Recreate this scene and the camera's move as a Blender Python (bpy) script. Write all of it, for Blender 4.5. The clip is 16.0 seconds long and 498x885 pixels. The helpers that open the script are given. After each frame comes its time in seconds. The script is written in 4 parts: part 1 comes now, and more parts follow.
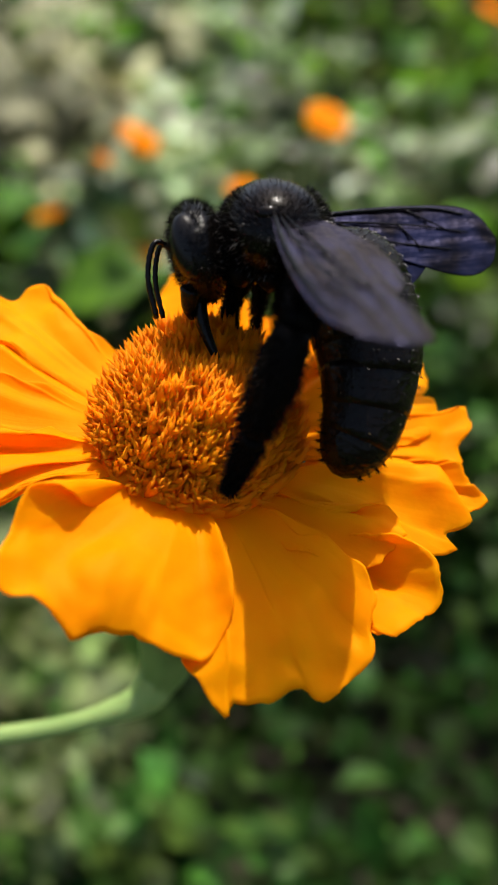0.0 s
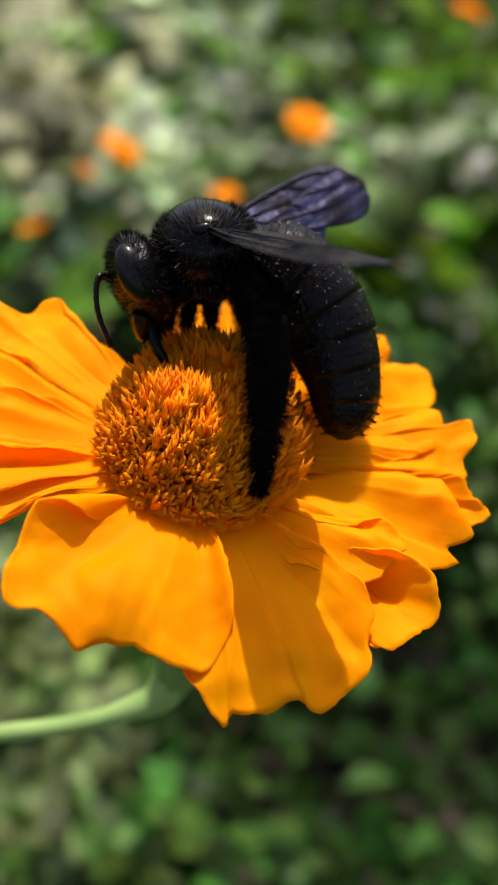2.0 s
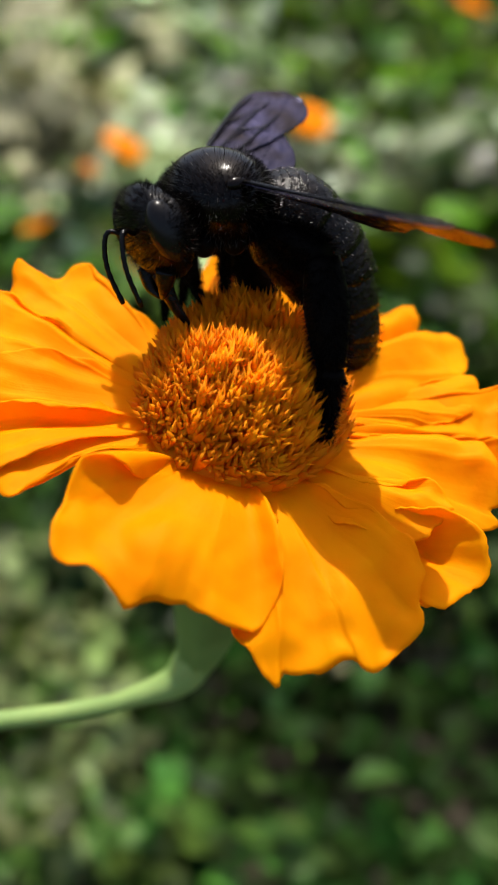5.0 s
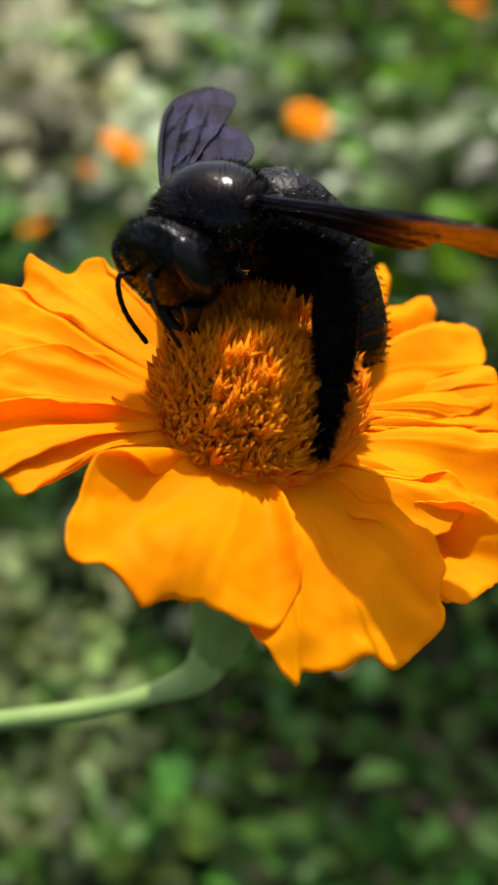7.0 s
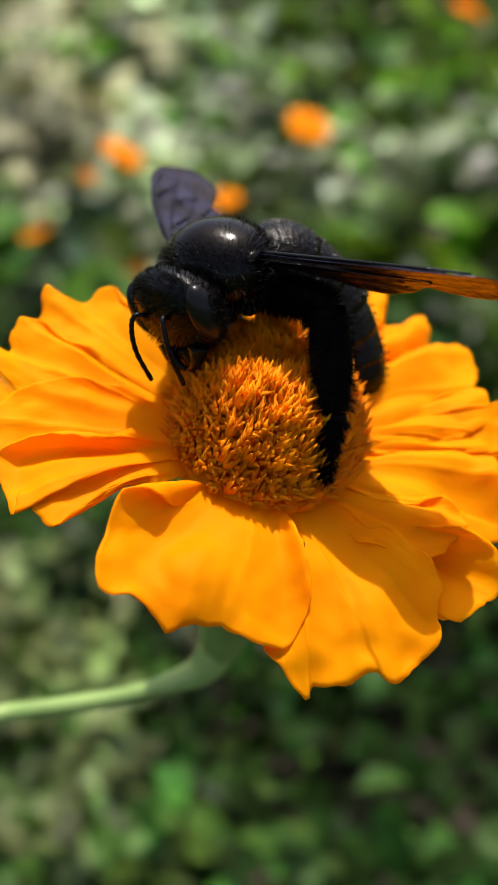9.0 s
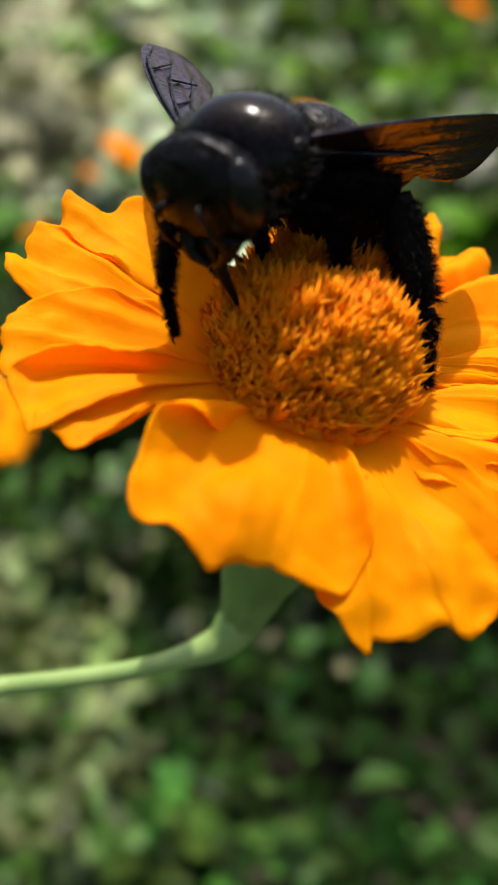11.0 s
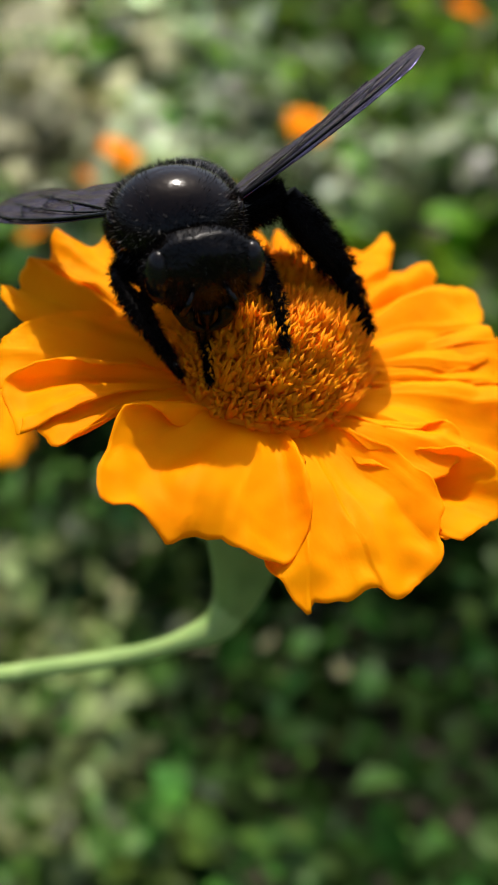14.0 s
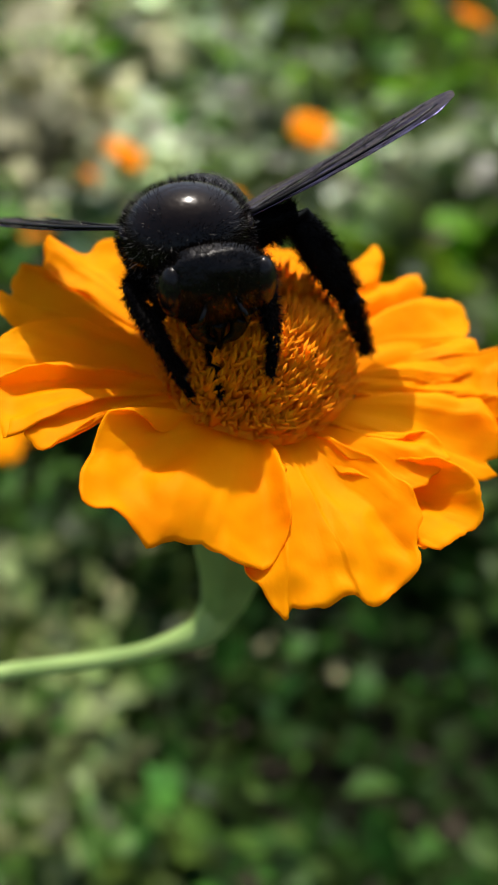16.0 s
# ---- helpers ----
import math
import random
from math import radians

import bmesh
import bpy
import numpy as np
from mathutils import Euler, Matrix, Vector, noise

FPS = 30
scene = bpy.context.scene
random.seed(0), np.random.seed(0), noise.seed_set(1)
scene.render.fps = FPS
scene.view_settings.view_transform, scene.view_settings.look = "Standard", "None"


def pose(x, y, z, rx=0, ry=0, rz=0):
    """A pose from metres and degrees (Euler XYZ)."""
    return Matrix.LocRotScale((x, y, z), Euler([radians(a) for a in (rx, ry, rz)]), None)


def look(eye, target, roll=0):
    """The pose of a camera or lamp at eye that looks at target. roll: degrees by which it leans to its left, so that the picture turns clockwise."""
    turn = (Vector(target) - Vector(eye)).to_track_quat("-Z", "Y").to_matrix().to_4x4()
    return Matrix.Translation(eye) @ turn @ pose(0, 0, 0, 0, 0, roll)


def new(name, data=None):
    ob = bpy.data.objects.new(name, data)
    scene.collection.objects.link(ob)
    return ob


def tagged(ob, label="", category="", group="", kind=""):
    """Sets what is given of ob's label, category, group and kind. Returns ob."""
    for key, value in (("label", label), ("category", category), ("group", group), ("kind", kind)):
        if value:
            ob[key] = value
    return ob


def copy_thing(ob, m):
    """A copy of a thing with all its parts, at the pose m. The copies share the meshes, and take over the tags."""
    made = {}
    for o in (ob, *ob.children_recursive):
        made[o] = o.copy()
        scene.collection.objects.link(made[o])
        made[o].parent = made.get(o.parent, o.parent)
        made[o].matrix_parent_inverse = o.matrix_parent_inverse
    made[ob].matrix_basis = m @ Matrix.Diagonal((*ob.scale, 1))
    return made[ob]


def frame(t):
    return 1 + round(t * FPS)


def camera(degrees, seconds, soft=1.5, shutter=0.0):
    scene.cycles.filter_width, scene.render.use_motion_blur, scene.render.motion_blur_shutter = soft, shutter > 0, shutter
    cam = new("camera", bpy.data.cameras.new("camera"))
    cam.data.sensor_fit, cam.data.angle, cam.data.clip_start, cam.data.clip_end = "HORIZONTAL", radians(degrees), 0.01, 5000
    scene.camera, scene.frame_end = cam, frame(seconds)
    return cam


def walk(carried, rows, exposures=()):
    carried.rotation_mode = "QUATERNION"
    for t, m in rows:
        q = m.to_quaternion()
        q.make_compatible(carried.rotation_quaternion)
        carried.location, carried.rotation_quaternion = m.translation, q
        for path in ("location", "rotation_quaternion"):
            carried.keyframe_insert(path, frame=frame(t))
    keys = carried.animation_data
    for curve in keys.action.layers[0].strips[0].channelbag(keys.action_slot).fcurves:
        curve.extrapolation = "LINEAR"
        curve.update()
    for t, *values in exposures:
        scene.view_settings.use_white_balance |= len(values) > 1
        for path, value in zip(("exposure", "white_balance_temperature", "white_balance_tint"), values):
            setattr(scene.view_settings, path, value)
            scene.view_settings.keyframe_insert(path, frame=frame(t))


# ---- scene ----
MM = 0.001
SEED = random.Random(7)

# ---- camera: held almost still at plant height, looking down at the bloom ----
EYE = (0.0, 0.0, 0.42)
cam = camera(30.0, 16.0, soft=1.5)
cam.data.dof.use_dof = True
cam.data.dof.focus_distance = 0.0685
cam.data.dof.aperture_fstop = 32.0
TURNS = [  # seconds, degrees about x, y, z
    (0.0, 51.83, -1.73, 1.39),
    (0.5, 51.88, -1.34, 0.96),
    (1.0, 52.47, -0.90, 0.89),
    (1.5, 52.07, -0.50, 0.49),
    (2.0, 52.16, -0.34, -0.28),
    (2.5, 51.97, -0.25, -0.42),
    (3.0, 51.98, -0.17, -0.26),
    (3.5, 52.00, -0.00, 0.00),
    (4.0, 52.04, 0.05, -0.18),
    (4.2, 52.03, 0.07, -0.21),
    (6.3, 51.99, 0.30, -0.55),
    (6.5, 51.99, 0.32, -0.58),
    (7.0, 52.02, 0.40, -0.48),
    (7.5, 51.99, 0.41, -0.59),
    (8.0, 52.21, 0.42, -1.15),
    (8.5, 51.98, 0.51, -0.87),
    (9.0, 52.37, 0.67, -0.59),
    (9.2, 52.35, 0.65, -0.57),
    (11.3, 52.17, 0.43, -0.39),
    (11.5, 52.16, 0.40, -0.37),
    (12.0, 52.39, 0.54, -0.38),
    (12.5, 52.17, 0.51, -0.43),
    (13.0, 52.16, 0.56, -0.24),
    (13.5, 52.42, 0.64, -0.47),
    (14.0, 52.34, 0.48, -0.62),
    (14.5, 52.33, 0.40, -0.75),
    (15.0, 52.28, 0.40, -1.09),
    (15.5, 52.46, 0.36, -1.24),
    (16.0, 52.51, -0.35, -0.03),
]
walk(cam, [(t, pose(*EYE, rx, ry, rz)) for t, rx, ry, rz in TURNS])

# ---- light: high summer sun, a little behind the flower ----
SUN = Vector((0.06, 0.337, 0.94)).normalized()
world = bpy.data.worlds.new("sky")
scene.world = world
world.use_nodes = True
wn, wl = world.node_tree.nodes, world.node_tree.links
sky = wn.new("ShaderNodeTexSky")
sky.sky_type, sky.sun_disc = "NISHITA", False
sky.dust_density, sky.ozone_density = 4.0, 0.4
sky.sun_elevation, sky.sun_rotation = math.asin(SUN.z), math.atan2(SUN.x, SUN.y)
wl.new(sky.outputs["Color"], wn["Background"].inputs["Color"])
wn["Background"].inputs["Strength"].default_value = 0.148
sun = new("sun", bpy.data.lights.new("sun", "SUN"))
sun.data.energy, sun.data.angle, sun.data.color = 4.0, radians(0.53), (1.0, 0.95, 0.87)
sun.matrix_world = look(SUN * 3, (0, 0, 0))
scene.view_settings.exposure = 0.38


# ---- materials ----
def material(name, base, rough=0.6, dark=None, scale=300.0, bump=0.0, bump_scale=2000.0, spread=0.0, island=False, through_light=0.0,
             specular=0.5, patch=0.0):
    """Two-tone noise colour, fine relief, a random shift per object or island, and light that passes through thin leaves."""
    m = bpy.data.materials.new(name)
    m.use_nodes = True
    n, l = m.node_tree.nodes, m.node_tree.links
    p = n["Principled BSDF"]
    p.inputs["Roughness"].default_value = rough
    p.inputs["Specular IOR Level"].default_value = specular
    co = n.new("ShaderNodeTexCoord")
    tex = n.new("ShaderNodeTexNoise")
    tex.inputs["Scale"].default_value, tex.inputs["Detail"].default_value = scale, 4.0
    l.new(co.outputs["Object"], tex.inputs["Vector"])
    ramp = n.new("ShaderNodeValToRGB")
    ramp.color_ramp.elements[0].position, ramp.color_ramp.elements[1].position = 0.35, 0.7
    ramp.color_ramp.elements[0].color = (*(dark or [c * 0.6 for c in base]), 1)
    ramp.color_ramp.elements[1].color = (*base, 1)
    l.new(tex.outputs["Fac"], ramp.inputs["Fac"])
    out = ramp.outputs["Color"]
    if spread:
        hsv = n.new("ShaderNodeHueSaturation")
        src = n.new("ShaderNodeNewGeometry").outputs["Random Per Island"] if island else n.new("ShaderNodeObjectInfo").outputs["Random"]
        for key, lo, hi in (("Value", 1 - spread, 1 + spread), ("Hue", 0.5 - spread * 0.05, 0.5 + spread * 0.05)):
            r = n.new("ShaderNodeMapRange")
            r.inputs["To Min"].default_value, r.inputs["To Max"].default_value = lo, hi
            l.new(src, r.inputs["Value"])
            l.new(r.outputs["Result"], hsv.inputs[key])
        l.new(out, hsv.inputs["Color"])
        out = hsv.outputs["Color"]
    if patch:
        wide = n.new("ShaderNodeTexNoise")
        wide.inputs["Scale"].default_value, wide.inputs["Detail"].default_value = patch, 2.0
        l.new(co.outputs["Object"], wide.inputs["Vector"])
        r = n.new("ShaderNodeMapRange")
        r.inputs["From Min"].default_value, r.inputs["From Max"].default_value = 0.38, 0.62
        r.inputs["To Min"].default_value, r.inputs["To Max"].default_value = 0.4, 1.45
        l.new(wide.outputs["Fac"], r.inputs["Value"])
        tone = n.new("ShaderNodeMix")
        tone.data_type, tone.blend_type = "RGBA", "MULTIPLY"
        tone.inputs["Factor"].default_value = 1.0
        l.new(out, tone.inputs["A"])
        l.new(r.outputs["Result"], tone.inputs["B"])
        out = tone.outputs["Result"]
    l.new(out, p.inputs["Base Color"])
    if bump:
        t2 = n.new("ShaderNodeTexNoise")
        t2.inputs["Scale"].default_value, t2.inputs["Detail"].default_value = bump_scale, 6.0
        l.new(co.outputs["Object"], t2.inputs["Vector"])
        b = n.new("ShaderNodeBump")
        b.inputs["Strength"].default_value, b.inputs["Distance"].default_value = bump, 0.0004
        l.new(t2.outputs["Fac"], b.inputs["Height"])
        l.new(b.outputs["Normal"], p.inputs["Normal"])
    if through_light:
        tr = n.new("ShaderNodeBsdfTranslucent")
        l.new(out, tr.inputs["Color"])
        mix = n.new("ShaderNodeMixShader")
        mix.inputs["Fac"].default_value = through_light
        l.new(p.outputs["BSDF"], mix.inputs[1])
        l.new(tr.outputs["BSDF"], mix.inputs[2])
        l.new(mix.outputs["Shader"], n["Material Output"].inputs["Surface"])
    return m


PETAL = material("petal", (1.0, 0.43, 0.0), 0.6, (1.0, 0.35, 0.0), scale=120, bump=0.15, bump_scale=900, through_light=0.45, specular=0.05)


def add_veins(m, strength=0.09):
    """Fine ridges along a petal and faint deeper streaks towards its base."""
    n, l = m.node_tree.nodes, m.node_tree.links
    uv = n.new("ShaderNodeUVMap")
    uv.uv_map = "along"
    mp = n.new("ShaderNodeMapping")
    mp.inputs["Scale"].default_value = (2.0, 46.0, 1.0)
    l.new(uv.outputs["UV"], mp.inputs["Vector"])
    t = n.new("ShaderNodeTexNoise")
    t.inputs["Scale"].default_value, t.inputs["Detail"].default_value = 1.0, 3.0
    l.new(mp.outputs["Vector"], t.inputs["Vector"])
    b = n.new("ShaderNodeBump")
    b.inputs["Strength"].default_value, b.inputs["Distance"].default_value = strength, 0.0003
    l.new(t.outputs["Fac"], b.inputs["Height"])
    old = n["Bump"]
    l.new(old.outputs["Normal"], b.inputs["Normal"])
    l.new(b.outputs["Normal"], n["Principled BSDF"].inputs["Normal"])
    l.new(b.outputs["Normal"], n["Translucent BSDF"].inputs["Normal"])


add_veins(PETAL)
FLORET = material("floret", (1.0, 0.27, 0.0), 0.55, (1.0, 0.20, 0.0), scale=600, spread=0.12, through_light=0.3, specular=0.12)
FLORET_TIP = material("floret_tip", (1.0, 0.40, 0.001), 0.6, (1.0, 0.30, 0.0), scale=900, spread=0.14, through_light=0.42, specular=0.12)
CALYX = material("calyx", (0.27, 0.39, 0.10), 0.5, (0.19, 0.30, 0.07), scale=150, bump=0.3, through_light=0.25)
STEM = material("stem", (0.27, 0.39, 0.11), 0.45, (0.20, 0.31, 0.08), scale=180, bump=0.2)
CUTICLE = material("cuticle", (0.004, 0.003, 0.0024), 0.24, (0.002, 0.0015, 0.0013), scale=700, bump=0.25, bump_scale=3000, specular=0.16)
SHINY = material("shiny_cuticle", (0.005, 0.0028, 0.0018), 0.2, (0.003, 0.0016, 0.001), scale=700, bump=0.45, bump_scale=1900, specular=0.15)
GLOSS = material("bald_plate", (0.006, 0.0032, 0.002), 0.15, (0.003, 0.0016, 0.001), scale=700, bump=0.1, bump_scale=2200, specular=0.17)
FUR = material("fur", (0.0036, 0.0024, 0.0018), 0.5, (0.0018, 0.0012, 0.001), scale=500, specular=0.04)
# grey base colour paints the sun's glint onto sparse hairs of the black bee
PAINTED_GLINT = material("painted_glint_hair", (0.13, 0.12, 0.11), 0.4, (0.05, 0.045, 0.04), scale=500, specular=0.6)
POLLEN = material("pollen", (0.75, 0.6, 0.35), 0.7, (0.6, 0.4, 0.15), scale=900)
EYE_BLACK = material("eye", (0.007, 0.006, 0.006), 0.25, (0.004, 0.0035, 0.0035), scale=400, specular=0.22)
SOIL = material("soil", (0.05, 0.04, 0.022), 0.95, (0.02, 0.016, 0.01), scale=9, bump=0.8, bump_scale=60)
LEAF = material("leaf", (0.15, 0.27, 0.012), 0.45, (0.05, 0.11, 0.006), scale=60, specular=0.3, patch=11, spread=0.6, island=True, through_light=0.5)
# pale leaves; the shine of glossy ones is painted in as grey-white
PALE_SHEEN_LEAF = material("pale_sheen_leaf", (0.54, 0.58, 0.42), 0.4, (0.26, 0.37, 0.09), scale=60, specular=0.5, patch=8, spread=0.7, island=True, through_light=0.2)
DRY = material("dry_leaf", (0.45, 0.43, 0.26), 0.8, (0.27, 0.27, 0.12), scale=80, patch=9, spread=0.25, island=True)


def wing_material():
    """Smoky brown film that lets light through, with a violet-blue sheen of thin-film colour."""
    m = bpy.data.materials.new("wing_membrane")
    m.use_nodes = True
    n, l = m.node_tree.nodes, m.node_tree.links
    p = n["Principled BSDF"]
    p.inputs["Base Color"].default_value = (0.05, 0.055, 0.17, 1)
    p.inputs["Metallic"].default_value = 0.9
    p.inputs["Roughness"].default_value = 0.27
    p.inputs["Specular Tint"].default_value = (1.0, 0.85, 0.8, 1)
    co = n.new("ShaderNodeTexCoord")
    t = n.new("ShaderNodeTexNoise")
    t.inputs["Scale"].default_value = 420
    run = n.new("ShaderNodeMapping")
    run.inputs["Scale"].default_value = (0.35, 2.6, 1.0)
    l.new(co.outputs["Object"], run.inputs["Vector"])
    l.new(run.outputs["Vector"], t.inputs["Vector"])
    b = n.new("ShaderNodeBump")
    b.inputs["Strength"].default_value, b.inputs["Distance"].default_value = 0.45, 0.0005
    l.new(t.outputs["Fac"], b.inputs["Height"])
    dots = n.new("ShaderNodeTexVoronoi")
    dots.inputs["Scale"].default_value = 1800
    l.new(co.outputs["Object"], dots.inputs["Vector"])
    b2 = n.new("ShaderNodeBump")
    b2.inputs["Strength"].default_value, b2.inputs["Distance"].default_value = 0.2, 0.0003
    l.new(dots.outputs["Distance"], b2.inputs["Height"])
    l.new(b.outputs["Normal"], b2.inputs["Normal"])
    l.new(b2.outputs["Normal"], p.inputs["Normal"])
    hue = n.new("ShaderNodeTexNoise")
    hue.inputs["Scale"].default_value = 260
    l.new(co.outputs["Object"], hue.inputs["Vector"])
    ramp = n.new("ShaderNodeValToRGB")
    ramp.color_ramp.elements[0].position, ramp.color_ramp.elements[1].position = 0.36, 0.66
    ramp.color_ramp.elements[0].color, ramp.color_ramp.elements[1].color = (0.012, 0.011, 0.014, 1), (0.042, 0.043, 0.088, 1)
    l.new(hue.outputs["Fac"], ramp.inputs["Fac"])
    l.new(ramp.outputs["Color"], p.inputs["Base Color"])
    tr = n.new("ShaderNodeBsdfTranslucent")
    tr.inputs["Color"].default_value = (0.22, 0.07, 0.02, 1)
    mix = n.new("ShaderNodeMixShader")
    mix.inputs["Fac"].default_value = 0.03
    l.new(p.outputs["BSDF"], mix.inputs[1])
    l.new(tr.outputs["BSDF"], mix.inputs[2])
    l.new(mix.outputs["Shader"], n["Material Output"].inputs["Surface"])
    return m


WING = wing_material()


# ---- building helpers (lengths in millimetres) ----
def mesh_of(name, verts, faces, mat, smooth=True):
    me = bpy.data.meshes.new(name)
    me.from_pydata([tuple(c * MM for c in v) for v in verts], [], faces)
    me.materials.append(mat)
    if smooth:
        me.polygons.foreach_set("use_smooth", [True] * len(me.polygons))
    me.update()
    return me


def part(name, data, parent, label=""):
    ob = new(name, data)
    ob.parent = parent
    return tagged(ob, label) if label else ob


def petal_mesh(verts, faces, nu=34, nv=44):
    """A petal with a map that runs along and across it, for its fine veins."""
    me = mesh_of("petal", verts, faces, PETAL)
    uv = me.uv_layers.new(name="along")
    n = (nu + 1) * (nv + 1)
    for loop in me.loops:
        k = loop.vertex_index % n
        uv.data[loop.index].uv = (k // (nv + 1) / nu, k % (nv + 1) / nv)
    return me


def thing(name, label, category, group="", kind=""):
    return tagged(new(name), label, category, group, kind)


def sheet(fn, nu, nv, thick):
    """A thin sheet from fn(u, v), u in 0..1 and v in -1..1, with a second face thick below it and closed edges."""
    top = [Vector(fn(i / nu, 2 * j / nv - 1)) for i in range(nu + 1) for j in range(nv + 1)]
    w = nv + 1
    normals = []
    for i in range(nu + 1):
        for j in range(w):
            a = top[min(i + 1, nu) * w + j] - top[max(i - 1, 0) * w + j]
            b = top[i * w + min(j + 1, nv)] - top[i * w + max(j - 1, 0)]
            c = a.cross(b)
            normals.append(c.normalized() if c.length > 1e-9 else Vector((0, 0, 1)))
    verts = top + [p - n * thick for p, n in zip(top, normals)]
    o = len(top)
    faces = []
    for i in range(nu):
        for j in range(nv):
            q = (i * w + j, (i + 1) * w + j, (i + 1) * w + j + 1, i * w + j + 1)
            faces += [q, tuple(o + k for k in reversed(q))]
    rim = [(i, 0) for i in range(nu + 1)] + [(nu, j) for j in range(1, w)] + [(i, nv) for i in range(nu - 1, -1, -1)] + [(0, j) for j in range(nv - 1, 0, -1)]
    ids = [i * w + j for i, j in rim]
    for a, b in zip(ids, ids[1:] + ids[:1]):
        faces.append((b, a, o + a, o + b))
    return verts, faces


def tube(points, radii, sides=12, flat=1.0):
    """A closed tube along points; flat squeezes it sideways."""
    pts = [Vector(p) for p in points]
    verts, faces = [], []
    side = None
    for i, p in enumerate(pts):
        d = (pts[min(i + 1, len(pts) - 1)] - pts[max(i - 1, 0)]).normalized()
        if side is None:
            side = d.orthogonal().normalized()
        side = (side - d * side.dot(d)).normalized()
        up = d.cross(side)
        for k in range(sides):
            a = 2 * math.pi * k / sides
            verts.append(p + (side * math.cos(a) + up * math.sin(a) * flat) * radii[i])
    for i in range(len(pts) - 1):
        for k in range(sides):
            a, b = i * sides + k, i * sides + (k + 1) % sides
            faces.append((a, b, b + sides, a + sides))
    for i, turn in ((0, -1), (len(pts) - 1, 1)):
        verts.append(pts[i])
        c = len(verts) - 1
        for k in range(sides):
            a, b = i * sides + k, i * sides + (k + 1) % sides
            faces.append((c, a, b) if turn > 0 else (c, b, a))
    return verts, faces


def spline(points, n):
    """Catmull-Rom through points, n steps a span."""
    p = [Vector(q) for q in points]
    p = [p[0] * 2 - p[1]] + p + [p[-1] * 2 - p[-2]]
    out = []
    for i in range(1, len(p) - 2):
        for k in range(n):
            t = k / n
            out.append(0.5 * (2 * p[i] + (p[i + 1] - p[i - 1]) * t + (2 * p[i - 1] - 5 * p[i] + 4 * p[i + 1] - p[i + 2]) * t * t
                              + (3 * p[i] - p[i - 1] - 3 * p[i + 1] + p[i + 2]) * t ** 3))
    return out + [p[-2]]


def join(*pieces):
    verts, faces = [], []
    for v, f in pieces:
        o = len(verts)
        verts += list(v)
        faces += [tuple(k + o for k in q) for q in f]
    return verts, faces


def blob(fn, nu, nv):
    """A closed round form: fn(a, b) with a (0..pi) from pole to pole and b round it."""
    verts = [fn(0, 0)]
    for i in range(1, nu):
        for j in range(nv):
            verts.append(fn(math.pi * i / nu, 2 * math.pi * j / nv))
    verts.append(fn(math.pi, 0))
    faces = [(0, 1 + j, 1 + (j + 1) % nv) for j in range(nv)]
    for i in range(nu - 2):
        for j in range(nv):
            a, b = 1 + i * nv + j, 1 + i * nv + (j + 1) % nv
            faces.append((a, a + nv, b + nv, b))
    o, e = 1 + (nu - 2) * nv, len(verts) - 1
    faces += [(e, o + (j + 1) % nv, o + j) for j in range(nv)]
    return verts, faces


def hairs(spots, length, width, droop=0.4, jitter=0.5, rng=None):
    """Fine tapered hairs at (place, normal) spots."""
    rng = rng or SEED
    verts, faces = [], []
    for p, n in spots:
        p, n = Vector(p), Vector(n)
        d = (n + Vector([rng.uniform(-jitter, jitter) for _ in range(3)])).normalized()
        s = d.orthogonal().normalized() * width
        s.rotate(Matrix.Rotation(rng.uniform(0, 6.28), 3, d))
        L = length * rng.uniform(0.6, 1.2)
        bend = Vector((rng.uniform(-1, 1), rng.uniform(-1, 1), rng.uniform(-1, 1))) * L * droop * 0.4
        o = len(verts)
        verts += [p + s, p - s, p + d * L * 0.55 + bend * 0.3 + s * 0.7, p + d * L * 0.55 + bend * 0.3 - s * 0.7, p + d * L + bend]
        faces += [(o, o + 1, o + 3, o + 2), (o + 2, o + 3, o + 4)]
    return verts, faces


def smooth01(x):
    x = max(0.0, min(1.0, x))
    return x * x * (3 - 2 * x)


# ---- the ground: one sheet to the horizon ----
def ground():
    n, verts = 60, []
    for i in range(n + 1):
        for j in range(n + 1):
            def far(k):
                s = 2 * k / n - 1
                return (s * 1.2 + math.copysign(abs(s) ** 9, s) * 3000) * 1000
            x, y = far(j), far(i)
            near = max(0.0, 1 - math.hypot(x, y) / 5000)
            verts.append((x, y + 900, 25 * near * noise.noise(Vector((x / 160, y / 160, 3.1)))))
    faces = [(i * (n + 1) + j, i * (n + 1) + j + 1, (i + 1) * (n + 1) + j + 1, (i + 1) * (n + 1) + j) for i in range(n) for j in range(n)]
    tagged(new("ground", mesh_of("ground", verts, faces, SOIL)), "dry brown garden soil under low plants", "ground", kind="structure")


ground()


